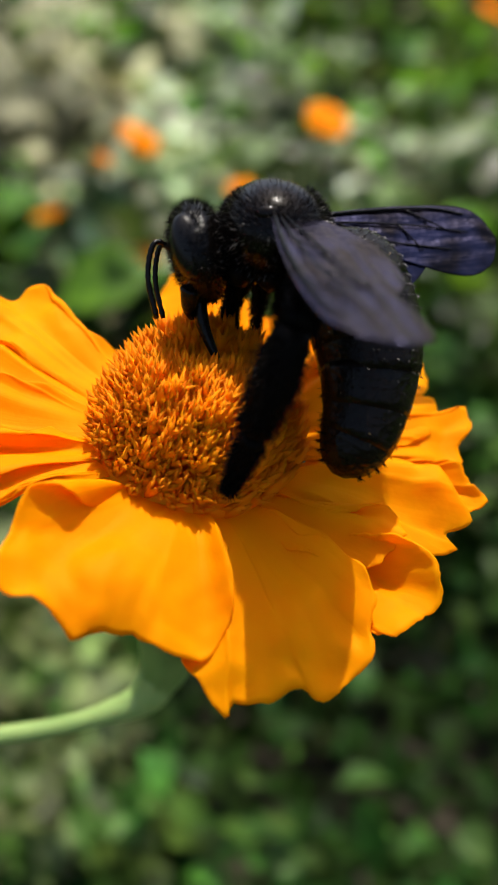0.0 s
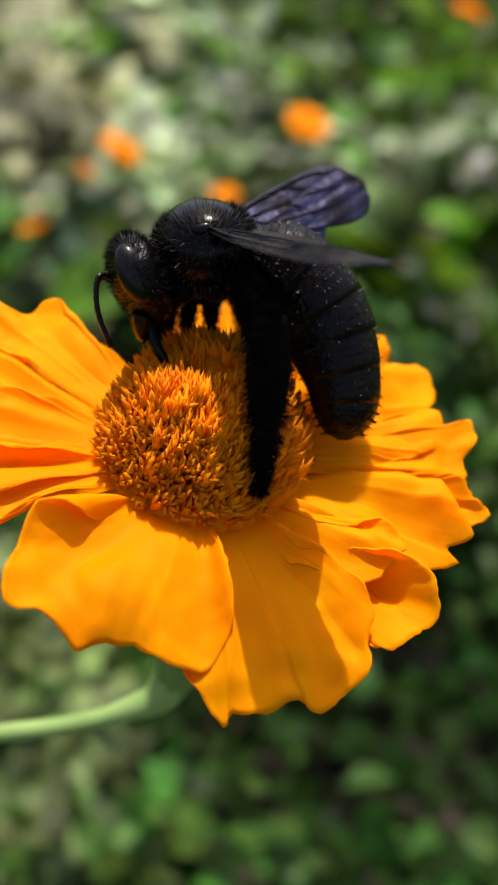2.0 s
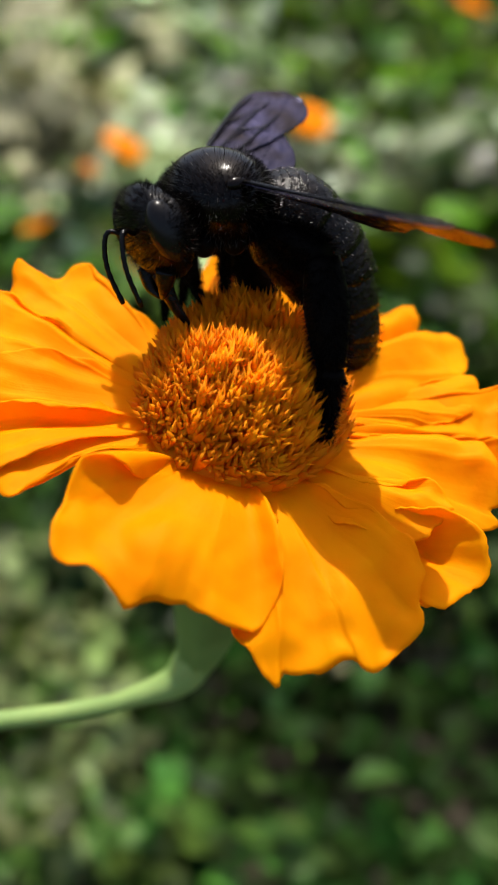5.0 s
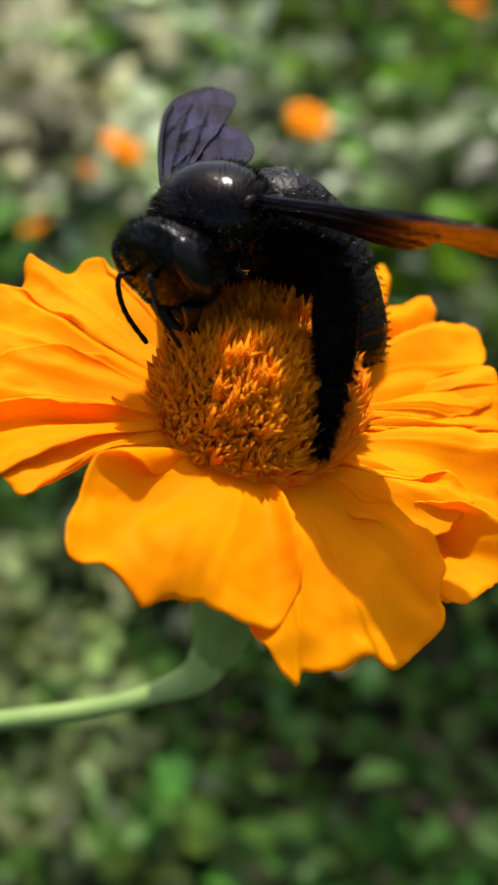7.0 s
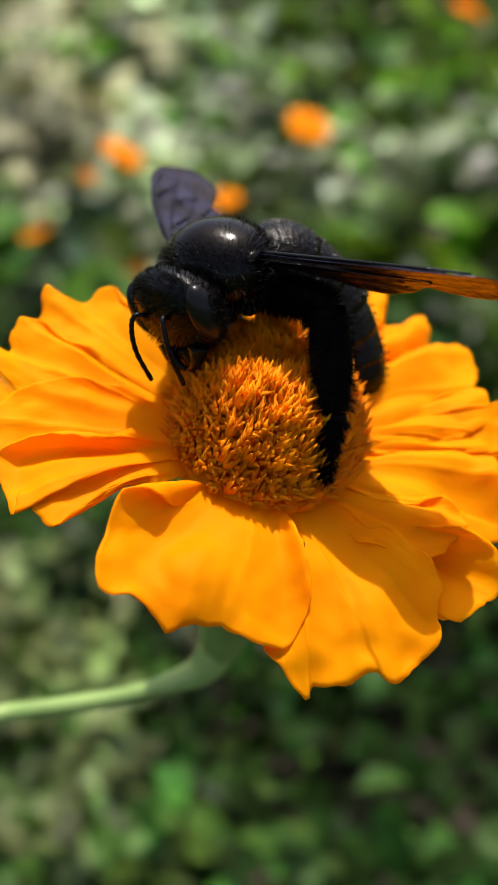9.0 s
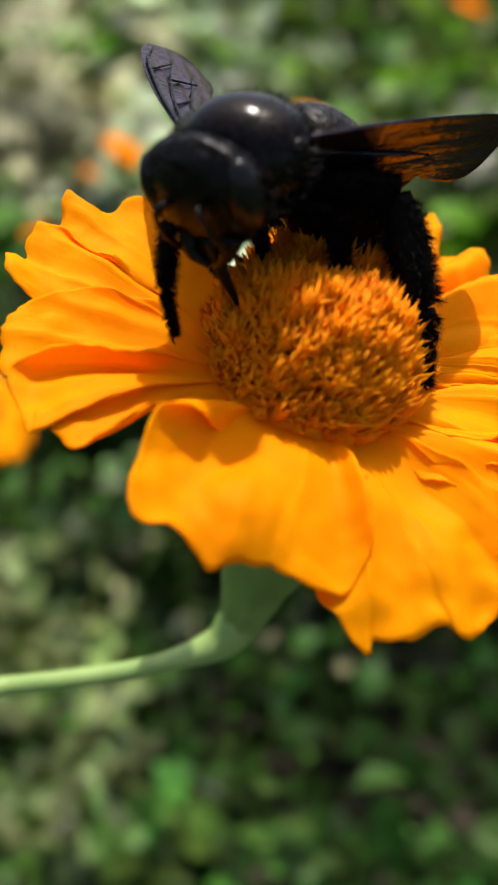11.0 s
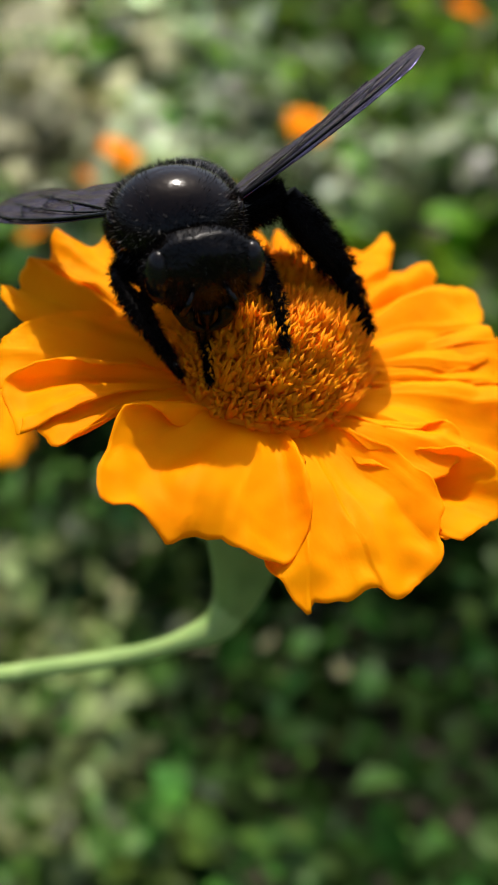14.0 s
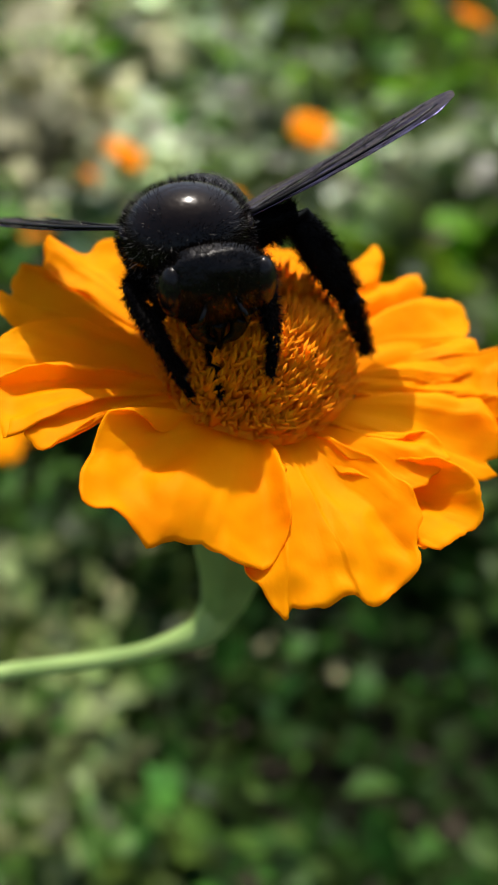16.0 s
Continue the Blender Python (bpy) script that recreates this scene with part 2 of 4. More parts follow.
# ---- the marigold in front ----
def petal_shape(az, reach, half, tip, arch=1.5, curl=0.0, ruffle=0.6, waves=2.0, phase=0.0, tilt=0.0, base=4.5, side_droop=1.2, lobes=0.04, flap=0.0, roll=0.5,
                neck=0.34, fill=0.62, skew=0.0, lift=0.0, crumple=0.8, blunt=0.12, ragged=1.0):
    """A broad ray petal: wide softly folded end, narrow base, drooping to the height tip at the radius reach."""
    ca, sa = math.cos(radians(az)), math.sin(radians(az))

    def fn(u, v):
        ends = reach * (1 + skew * v - blunt * abs(v) ** 3.5 + lobes * math.cos(waves * 2.2 * v + phase) + ragged * 0.08 * noise.noise(Vector((v * 2.6, phase * 5, 0.3)))
                        + ragged * 0.03 * noise.noise(Vector((v * 5, phase * 7, 4.4))) + 0.008 * noise.noise(Vector((v * 17, phase, 9.4))))
        r = base + u * (ends - base)
        wide = half * (neck + (1 - neck) * smooth01(u / fill)) * (1 - 0.08 * u ** 5) * (1 + 0.05 * math.sin(5 * u + phase) * u)
        y = v * wide + 0.5 * math.sin(phase + 3 * u) * u
        w = max(0.0, (r - base) / (reach - base))
        z = lift + arch * math.sin(math.pi * min(w, 1.1) * 0.9) + tip * w ** 2.2
        fold = math.sin(waves * math.pi * v + phase + 1.6 * noise.noise(Vector((u * 1.4, v * 2.0, phase * 2))))
        z += ruffle * u ** 1.6 * (fold - 0.45 * fold * fold) * (0.65 + 0.35 * abs(v))
        rim = smooth01((u - 0.72) / 0.28)
        z += rim * (0.55 * ruffle * math.sin(waves * 2.3 * math.pi * v + phase * 1.7 + 2.5 * u) + 0.9 * crumple * noise.noise(Vector((v * 3.6, u * 2, phase * 9))))
        z += flap * max(0.0, -v) ** 2 * math.sin(math.pi * u ** 0.8) - roll * smooth01((w - 0.85) / 0.2) ** 2
        z += curl * v * v * u - side_droop * (1 - u) * v * v + tilt * v * u
        z += crumple * 1.2 * u * noise.noise(Vector((r / 7.5, y / 6.5, phase * 3))) + crumple * 0.5 * u ** 3 * noise.noise(Vector((r / 3.2, y / 3.0, phase * 5)))
        z += 0.9 * u * noise.noise(Vector((u * 1.6 + phase * 3, v * 1.5, 8.2)))
        return (r * ca - y * sa, r * sa + y * ca, z)

    return sheet(fn, 34, 44, 0.2)


def rim_petal(rim, root, arch=0.6, droop=1.6, billow=1.0, waves=2.4, phase=0.0, crumple=0.8, ragged=0.35, thick=0.16):
    """A ray petal spread like a fan from its root at the disc to a wavy rim. rim: (azimuth, radius, height) knots along its edge;
    root: (first azimuth, last azimuth, radius, height); droop: how late the blade bends towards the rim's height."""
    edge = [(r * math.cos(radians(a)), r * math.sin(radians(a)), z) for a, r, z in rim]
    fine = spline(edge, 10)
    steps = [0.0]
    for a, b in zip(fine, fine[1:]):
        steps.append(steps[-1] + (b - a).length)
    last = steps[-1]

    def on_rim(v):
        s, k = (v + 1) / 2 * last, 0
        while k < len(steps) - 2 and steps[k + 1] < s:
            k += 1
        return fine[k].lerp(fine[k + 1], (s - steps[k]) / max(1e-6, steps[k + 1] - steps[k]))

    def fn(u, v):
        e = on_rim(v)
        a = radians(root[0] + (root[1] - root[0]) * (v + 1) / 2)
        b = Vector((root[2] * math.cos(a), root[2] * math.sin(a), root[3]))
        p = b.lerp(e, u)
        reach = (e - b).length / 14
        p.z = b.z + (e.z - b.z) * u ** droop + arch * reach * math.sin(math.pi * u ** 0.85)
        inner = math.sin(math.pi * min(1.0, u) ** 1.5) ** 0.8
        fold = math.sin(waves * math.pi * v + phase + 1.4 * noise.noise(Vector((u * 1.4, v * 2.0, phase * 2))))
        p.z += billow * reach * inner * (fold * 0.6 + 0.9 * noise.noise(Vector((p.x / 5.5, p.y / 5.5, phase * 3))))
        p.z += crumple * u ** 2 * (noise.noise(Vector((p.x / 3.0, p.y / 3.0, phase * 5))) + 0.4 * noise.noise(Vector((p.x / 1.3, p.y / 1.3, phase * 5 + 3))))
        crease = 1 - abs(noise.noise(Vector((v * 3.2 + 0.5 * u, phase * 4.0, 1.7)))) * 2.6
        p.z += 0.28 * reach * max(0.0, crease) ** 3 * smooth01(u * 1.3)
        rag = ragged * u ** 4 * (noise.noise(Vector((v * 9, phase * 7, 4.4))) + 0.6 * noise.noise(Vector((v * 25, phase, 9.4))))
        out = Vector((e.x - b.x, e.y - b.y, 0)).normalized()
        return p + out * rag
    return sheet(fn, 34, 72, thick)


PETALS = [  # the broad petal that hangs towards the stem's bend, its corner folded up
    dict(rim=[(-118, 10.5, 1.6), (-119.5, 12.2, 2.6), (-122.5, 13.4, 3.8), (-126.5, 14.0, 4.4), (-128.5, 15.4, 4.2), (-124, 18.0, 3.4), (-120.4, 20.1, 3.0), (-116.2, 20.6, 2.0), (-110.8, 19.6, 1.0),
              (-103.5, 19.9, 0.0), (-100.4, 19.2, 0.0), (-93.4, 18.0, -0.5), (-84.8, 18.4, -1.5), (-76.0, 17.9, -2.0), (-71.6, 16.7, -1.0), (-69.1, 14.3, 1.0), (-69.7, 12.0, 1.6)],
         root=(-122, -74, 7.0, 0.6), arch=1.2, droop=1.5, billow=1.3, waves=2.2, phase=0.6, crumple=1.0),
    # the broad front petal beside it, with its torn, toothed edge
    dict(rim=[(-84, 13.0, -1.2), (-80.6, 17.5, -3.0), (-77.4, 19.4, -3.5), (-72.4, 21.3, -4.0), (-71.0, 20.5, -3.7), (-64.7, 21.1, -4.0), (-58.2, 21.0, -3.0), (-57.0, 22.1, -3.0), (-53.2, 22.1, -2.5),
              (-44.1, 21.6, -1.5), (-41.7, 20.0, -0.5), (-37.5, 19.1, 0.5), (-35.9, 17.2, 1.2), (-36.5, 14.2, 1.6), (-41.6, 11.5, 1.2)],
         root=(-82, -44, 7.0, 0.2), arch=0.5, droop=1.3, billow=1.3, waves=1.8, phase=2.4, crumple=1.0),
    # a short lobe and the curled cup at the end of the petal under it
    dict(rim=[(-46, 12.0, 0.6), (-38, 15.5, 0.4), (-33.2, 16.9, 0.5), (-27, 17.4, 1.2), (-20.8, 17.8, 2.0), (-16.8, 15.7, 2.1), (-21, 14.0, 1.8), (-27, 11.5, 1.2)],
         root=(-45, -28, 7.0, 0.1), arch=0.6, billow=0.5, phase=1.0),
    dict(rim=[(-42, 16.0, -1.3), (-40, 19.6, -1.6), (-39, 21.3, -1.0), (-33.9, 22.0, -0.5), (-28.1, 22.3, 0.5), (-25.3, 21.0, 1.8), (-23.6, 19.1, 2.6), (-25.5, 17.3, 2.6), (-28, 14.5, 1.0)],
         root=(-40, -29, 9.0, -0.4), arch=-1.6, droop=2.6, billow=0.9, phase=3.4, crumple=0.8),
    # petals on the sunny side, narrower and crowded, their ends crimped
    dict(rim=[(-26, 12.0, 0.0), (-18.7, 18.6, -0.8), (-14, 20.4, -1.3), (-10.3, 22.0, -1.0), (-9.0, 21.0, -0.6), (-5.0, 22.4, 0.2), (-2.0, 21.3, 1.2), (1.0, 20.0, 1.8), (3.8, 19.1, 2.0), (6.2, 16.0, 1.5), (4, 11.5, 0.9)],
         root=(-26, -2, 7.0, 0.2), arch=0.7, billow=0.7, phase=4.4, crumple=0.7),
    dict(rim=[(-4, 15.0, 0.6), (-3.5, 19.5, 0.2), (-2.0, 22.3, 0.3), (1.1, 23.6, 0.6), (3.0, 22.0, 1.4), (6.0, 21.0, 2.0), (8.0, 18.0, 1.6)], root=(-3, 6, 9.0, 0.2), arch=-0.8, droop=2.2, billow=0.8, phase=0.8, crumple=0.8),
    dict(rim=[(2, 11.0, 0.5), (7, 18.0, 0.0), (9.5, 21.8, 0.5), (14, 22.0, 1.0), (17.5, 23.2, 1.6), (22.5, 23.2, 2.5), (22.0, 21.0, 1.9), (28.0, 20.4, 2.0), (27, 16.4, 1.8), (22, 11.5, 1.2)],
         root=(2, 20, 7.0, 0.3), arch=0.8, billow=0.6, waves=3.0, phase=5.0),
    dict(rim=[(8, 12.0, 0.9), (13, 17.5, 1.2), (17, 19.5, 1.6), (22, 17.5, 1.9), (21, 12.0, 1.4)], root=(9, 20, 7.0, 0.9), arch=0.7, billow=0.4, phase=2.2),
    dict(rim=[(14, 11.0, 1.0), (22, 16.5, 0.8), (29, 20.4, 0.9), (34.5, 22.6, 1.0), (40.1, 23.2, 1.2), (44.5, 22.9, 1.2), (47.5, 19.0, 1.1), (44, 12.5, 1.0)], root=(14, 46, 7.0, 0.7), arch=1.6, billow=0.8, phase=0.3),
    dict(rim=[(32, 12.0, 0.2), (45, 19.0, -0.2), (50.0, 22.4, 0.5), (53, 23.0, 1.4), (56.1, 23.9, 1.0), (57.8, 21.6, 0.4), (61, 19.6, 0.5), (60, 12.0, 0.4)], root=(34, 62, 7.0, 0.2), arch=1.2, billow=0.8, phase=2.0),
    dict(rim=[(50, 12.0, 0.0), (60, 19.2, 0.2), (65.8, 23.6, 1.0), (69.1, 24.4, 1.2), (70.6, 21.4, 0.6), (75, 20.0, 0.5), (78, 17.0, 0.4), (76, 11.0, 0.3)], root=(50, 78, 7.0, 0.0), arch=1.0, billow=0.8, phase=4.0),
    # behind the disc
    dict(rim=[(74, 11.0, 0.2), (78, 18.0, 0.0), (86, 20.4, 0.4), (91, 19.6, -0.2), (95, 20.6, 0.2), (96, 16.0, 0.2), (94, 11.0, 0.2)], root=(76, 94, 7.0, 0.2), arch=0.7, phase=1.2),
    dict(rim=[(92, 11.0, 0.2), (96, 18.0, -0.2), (101, 22.3, 0.0), (105, 22.5, 0.2), (110, 19.2, 0.1), (113, 15.0, 0.3), (112, 10.0, 0.3)], root=(94, 112, 7.0, 0.2), arch=0.7, phase=2.9),
    # the tall petal and the narrow folded ones on the far side of the stem
    dict(rim=[(138, 10.5, 1.2), (146, 16.4, 2.8), (144.5, 19.4, 3.2), (151.8, 20.0, 2.7), (155.0, 20.9, 2.8), (156.2, 23.0, 3.6), (161, 22.0, 2.4), (168, 21.0, 1.6), (172, 14.0, 0.9)], root=(138, 172, 7.0, 0.4), arch=0.9, billow=0.6, phase=4.6),
    dict(rim=[(164, 12.0, 1.6), (167.5, 18.0, 3.0), (165.4, 21.3, 3.2), (168.7, 22.8, 3.0), (174, 22.2, 2.0), (177.2, 23.0, 2.5), (182, 22.0, 1.8), (186, 17.0, 0.8)], root=(166, 184, 7.5, 0.5), arch=0.4, billow=0.5, phase=0.9),
    dict(rim=[(177, 12.0, 1.7), (181, 16.5, 3.0), (184.7, 18.8, 2.9), (188, 20.9, 2.2), (192.4, 22.0, 1.5), (197, 22.0, 0.8), (203, 21.0, 0.2), (206, 14.0, 0.2)], root=(177, 204, 7.0, 0.5), arch=0.3, billow=0.5, phase=3.1),
    dict(rim=[(199, 11.0, 1.8), (205, 14.2, 3.0), (203, 17.2, 3.2), (202.4, 19.8, 2.6), (202.9, 21.7, 1.5), (209, 21.6, 0.9), (217, 21.6, 0.3), (212, 20.3, 1.2), (222, 19.6, 0.4), (222.5, 17.4, 1.0), (222, 14.8, 1.8), (226, 10.5, 1.4)],
         root=(200, 228, 7.0, 0.5), arch=0.7, billow=0.8, waves=3.0, phase=1.7),
]


def floret_shape(length, width, opened, seed):
    """One tubular disc floret: a round tube that swells into a bud and ends in five pointed lobes, more or less opened."""
    rng = random.Random(seed)
    verts, faces = [], []
    rings = ((0, 0.55), (0.45, 0.62), (0.66, 0.92), (0.80, 0.98))
    for s, w in rings:
        for k in range(5):
            a = 2 * math.pi * k / 5
            verts.append((math.cos(a) * w * width, math.sin(a) * w * width, s * length))
    for i in range(3):
        for k in range(5):
            a, b = i * 5 + k, i * 5 + (k + 1) % 5
            faces.append((a, b, b + 5, a + 5))
    tube_faces = 5
    for k in range(5):
        a = 2 * math.pi * (k + 0.5) / 5
        spread, lift = 0.35 + opened * rng.uniform(0.5, 1.5), rng.uniform(0.94, 1.05)
        verts.append((math.cos(a) * spread * width, math.sin(a) * spread * width, lift * length))
        verts.append((math.cos(a) * 0.25 * width, math.sin(a) * 0.25 * width, 0.82 * length))
        t = len(verts) - 2
        faces += [(15 + k, 15 + (k + 1) % 5, t), (15 + k, t, t + 1), (15 + (k + 1) % 5, t + 1, t)]
    return verts, faces, tube_faces


def two_tone(me, lobes):
    me.materials.append(FLORET_TIP)
    for i, p in enumerate(me.polygons):
        p.material_index = 1 if lobes(i) else 0
    return me


def marigold():
    head = thing("marigold", "orange marigold bloom on a bent pale green stem", "flower")
    for k in PETALS:
        v, f = rim_petal(**k)
        part("petal", petal_mesh(v, f, 34, 72), head)
    # the domed cushion under the florets
    v, f = blob(lambda a, b: (8.0 * math.sin(a) * math.cos(b), 8.0 * math.sin(a) * math.sin(b), 0.8 + 4.6 * (1 - math.sin(min(a, 1.57)) ** 2.3) if a < 1.5 else -1.0), 30, 32)
    part("receptacle", mesh_of("receptacle", v, f, FLORET_TIP), head)
    shapes = [floret_shape(5.2, 0.56, 0.45, 1), floret_shape(4.8, 0.58, 1.0, 2), floret_shape(5.5, 0.54, 0.7, 3), floret_shape(4.8, 0.52, 0.3, 4), floret_shape(5.0, 0.57, 0.85, 5)]
    meshes = [two_tone(mesh_of("floret", v, f, FLORET), lambda i, n=n: i >= n) for v, f, n in shapes]
    count, single, rest = 700, 0, []
    for i in range(count):
        s = (i + 0.5) / count
        b = i * 2.39996
        r = 8.5 * s ** 0.55
        x, y = r * math.cos(b) + SEED.uniform(-0.2, 0.2), r * math.sin(b) + SEED.uniform(-0.2, 0.2)
        tip = 1.6 + 7.9 * (1 - (r / 8.9) ** 2.7) + SEED.uniform(-0.6, 0.6)
        tip += 1.5 * math.exp(-((y - 5.2) / 1.6) ** 2) * SEED.uniform(0.6, 1.3) - 3.6 * math.exp(-((x + 0.4) ** 2 / 13 + (y - 2.2) ** 2 / 4.0))  # hollow where the bee has fed
        lean = math.degrees(radians(3 + 26 * (r / 8) ** 1.6) + SEED.uniform(-0.14, 0.14))
        k = SEED.randrange(5)
        m = Matrix.Translation((x * MM, y * MM, tip * MM)) @ pose(0, 0, 0, 0, 0, math.degrees(b)) @ pose(0, 0, 0, 0, lean, SEED.uniform(0, 70)) @ Matrix.Translation((0, 0, -5.0 * MM))
        if y < -0.5 and single < 300:
            single += 1
            part("floret", meshes[k], head).matrix_basis = m
        else:
            rest.append((m, k))
    verts, faces, lobes = [], [], []
    for m, k in rest:
        v, f, n = shapes[k]
        o = len(verts)
        verts += [(m @ (Vector(q) * MM)) / MM for q in v]
        faces += [tuple(c + o for c in q) for q in f]
        lobes += [i >= n for i in range(len(f))]
    tagged(part("floret_mass", two_tone(mesh_of("floret_mass", verts, faces, FLORET), lambda i: lobes[i]), head), kind="stuff")
    # involucre: a ribbed green cup that narrows and bends into the stem
    cup = spline([(0, 0, -0.5), (0, 0, -6)] + STEM_POINTS[:4], 8)
    girth = spline([(5.6, 0, 0), (6.3, 0, 0), (5.0, 0, 0), (3.5, 0, 0), (2.4, 0, 0), (1.62, 0, 0)], 8)
    v, f = tube(cup, [g.x for g in girth], 40)
    v = [q + (q - cup[min(i // 40, len(cup) - 1)]) * 0.035 * math.cos(8 * 2 * math.pi * i / 40) for i, q in enumerate(v)]
    part("calyx", mesh_of("calyx", v, f, CALYX), head, "green ribbed calyx cup")
    pts = spline(STEM_POINTS[2:], 10)
    v, f = tube(pts, [2.2 - 1.2 * smooth01(i / 26) for i in range(len(pts))], 16)
    part("stem", mesh_of("stem", v, f, STEM), head, "smooth pale green bent stem")
    return head


STEM_POINTS = [(1.3, 0.2, -20.0), (1.4, 0.2, -27.0), (1.2, -0.9, -32.3), (-0.2, -2.6, -35.4), (-3.7, -4.1, -37.4), (-7.7, -5.4, -39.3), (-13.6, -6.8, -41.3), (-19.6, -8.1, -43.0), (-26.4, -9.1, -45.3), (-62, -10, -60), (-70, -10, -180), (-72, -10, -380)]
flower = marigold()


# ---- the carpenter bee ----
def ellipsoid(cx, cy, cz, rx, ry, rz, nu=20, nv=28, wob=0.0):
    def fn(a, b):
        x, y, z = math.cos(a), math.sin(a) * math.cos(b), math.sin(a) * math.sin(b)
        k = 1 + wob * noise.noise(Vector((x * 3, y * 3, z * 3 + cx)))
        return (cx + rx * x * k, cy + ry * y * k, cz + rz * z * k)
    return blob(fn, nu, nv)


def spots_on(cx, cy, cz, rx, ry, rz, count, keep):
    out = []
    while len(out) < count:
        d = Vector([SEED.gauss(0, 1) for _ in range(3)]).normalized()
        if keep(d):
            out.append(((cx + d.x * rx, cy + d.y * ry, cz + d.z * rz), Vector((d.x / rx, d.y / ry, d.z / rz)).normalized()))
    return out


def wing_mesh(side, hind):
    """The membrane: x runs outward from the hinge, y forward; long paddle with a straight front edge."""
    L = 12.5 if hind else 18.5

    def fn(u, v):
        if hind:
            front, back = -0.6 - 1.6 * u, -0.8 - 5.6 * math.sin(math.pi * min(1, 0.12 + 0.72 * u)) ** 0.9
        else:
            front, back = 0.5 + 0.9 * math.sin(math.pi * u * 0.9), -0.5 - 4.7 * smooth01(u * 1.15)
        mid, wide = (front + back) / 2, (front - back) / 2
        begin = 0.72 if hind else 0.80
        if u > begin:
            wide *= math.sqrt(max(0.0, 1 - (0.995 * (u - begin) / (1 - begin)) ** 2.4))
        y = mid - wide * v
        z = 0.05 * math.sin(y * 4.2) * min(1, 2 * u) + 0.5 * u * u - (0.25 if hind else 0) - 0.03 * (y * y) * u + 0.05 * noise.noise(Vector((L * u * 0.9, y * 1.6, 2.0))) * u
        return (L * u, -side * y, z)
    v, f = sheet(fn, 32, 28, 0.06)
    return v, f


def wing(side, bee):
    fore_v, fore_f = wing_mesh(side, False)
    w = part("wing", mesh_of("wing", fore_v, fore_f, WING), bee, "smoky dark wing with a violet-blue sheen")
    hv, hf = wing_mesh(side, True)
    part("hindwing", mesh_of("hindwing", hv, hf, WING), w)
    s = -side
    lines = [[(0, 0.3, 0.1), (6, 0.9, 0.2), (13, 0.9, 0.4), (16.2, 0.1, 0.55)], [(0, 0, 0.1), (5, 0, 0.2), (11, -0.6, 0.35), (16, -1.6, 0.5)],
             [(0, -0.2, 0.1), (5, -1.2, 0.15), (10, -2.2, 0.2), (14, -3.0, 0.3)], [(5, -0.1, 0.2), (7.5, -1.8, 0.2)], [(10, -0.5, 0.35), (11.5, -2.9, 0.25)], [(11, 0.9, 0.35), (14, -1.2, 0.5)]]
    for k, line in enumerate(lines):
        pts = spline([(x, y * s, z + 0.03) for x, y, z in line], 6)
        v, f = tube(pts, [0.17 - 0.09 * i / len(pts) if k == 0 else 0.09 - 0.03 * i / len(pts) for i in range(len(pts))], 6)
        part("vein", mesh_of("vein", v, f, CUTICLE), w)
    return w


def leg(name, length, rise, radii, bee, bushy=0.0):
    """A leg along x from the hip to the foot, its knee raised along z: femur, tibia, tarsus."""
    top = part(name, mesh_of("coxa", *ellipsoid(0, 0, 0, 1.0, 0.9, 0.9, 8, 12), FUR), bee)
    local = [Vector((0, 0, 0)), Vector((0.26 * length, 0, rise)), Vector((0.72 * length, 0, rise * 0.55)), Vector((length, 0, 0))]
    for i, seg in enumerate(("femur", "tibia", "tarsus")):
        a, b = local[i], local[i + 1]
        r0, r1 = radii[i], radii[i + 1]
        n = 10
        pts = [a.lerp(b, k / n) for k in range(n + 1)]
        rad = [(r0 + (r1 - r0) * k / n) * (0.72 + 0.42 * math.sin(math.pi * (k + 0.6) / (n + 1.2))) for k in range(n + 1)]
        if seg == "tarsus":
            rad = [r0 * (0.85 - 0.6 * k / n) * (0.82 + 0.26 * (k % 2)) for k in range(n + 1)]
        ax = (b - a).normalized()
        spots = []
        for _ in range(int(260 + 2200 * bushy)):
            t = SEED.uniform(0.06, 0.98)
            n0 = ax.orthogonal().normalized()
            n0.rotate(Matrix.Rotation(SEED.uniform(0, 6.283), 3, ax))
            spots.append((a.lerp(b, t) + n0 * rad[int(t * n)] * 0.8, (n0 + ax * 0.7).normalized()))
        long = (0.4 + 0.5 * bushy) if seg != "tarsus" else 0.3 + 0.4 * bushy
        part(seg, mesh_of(seg, *join(tube(pts, rad, 12, 0.8), hairs(spots, long, 0.026)), FUR), top)
    claw = [tube(spline([local[3], local[3] + Vector((0.35, 0.12 * q, 0.05)), local[3] + Vector((0.6, 0.25 * q, -0.2))], 4), [0.08 - 0.008 * i for i in range(9)], 6) for q in (1, -1)]
    part("claw", mesh_of("claw", *join(*claw), CUTICLE), top)
    return top


def antenna(side, bee):
    pts = spline([(0, 0, 0), (0.9, 0.5 * side, 0.9), (1.6, 0.8 * side, 0.2), (2.2, 0.9 * side, -1.6), (2.3, 0.8 * side, -4.2)], 6)
    v, f = tube(pts, [0.17 + 0.05 * (i % 2) for i in range(len(pts))], 8)
    return part("antenna", mesh_of("antenna", v, f, CUTICLE), bee)


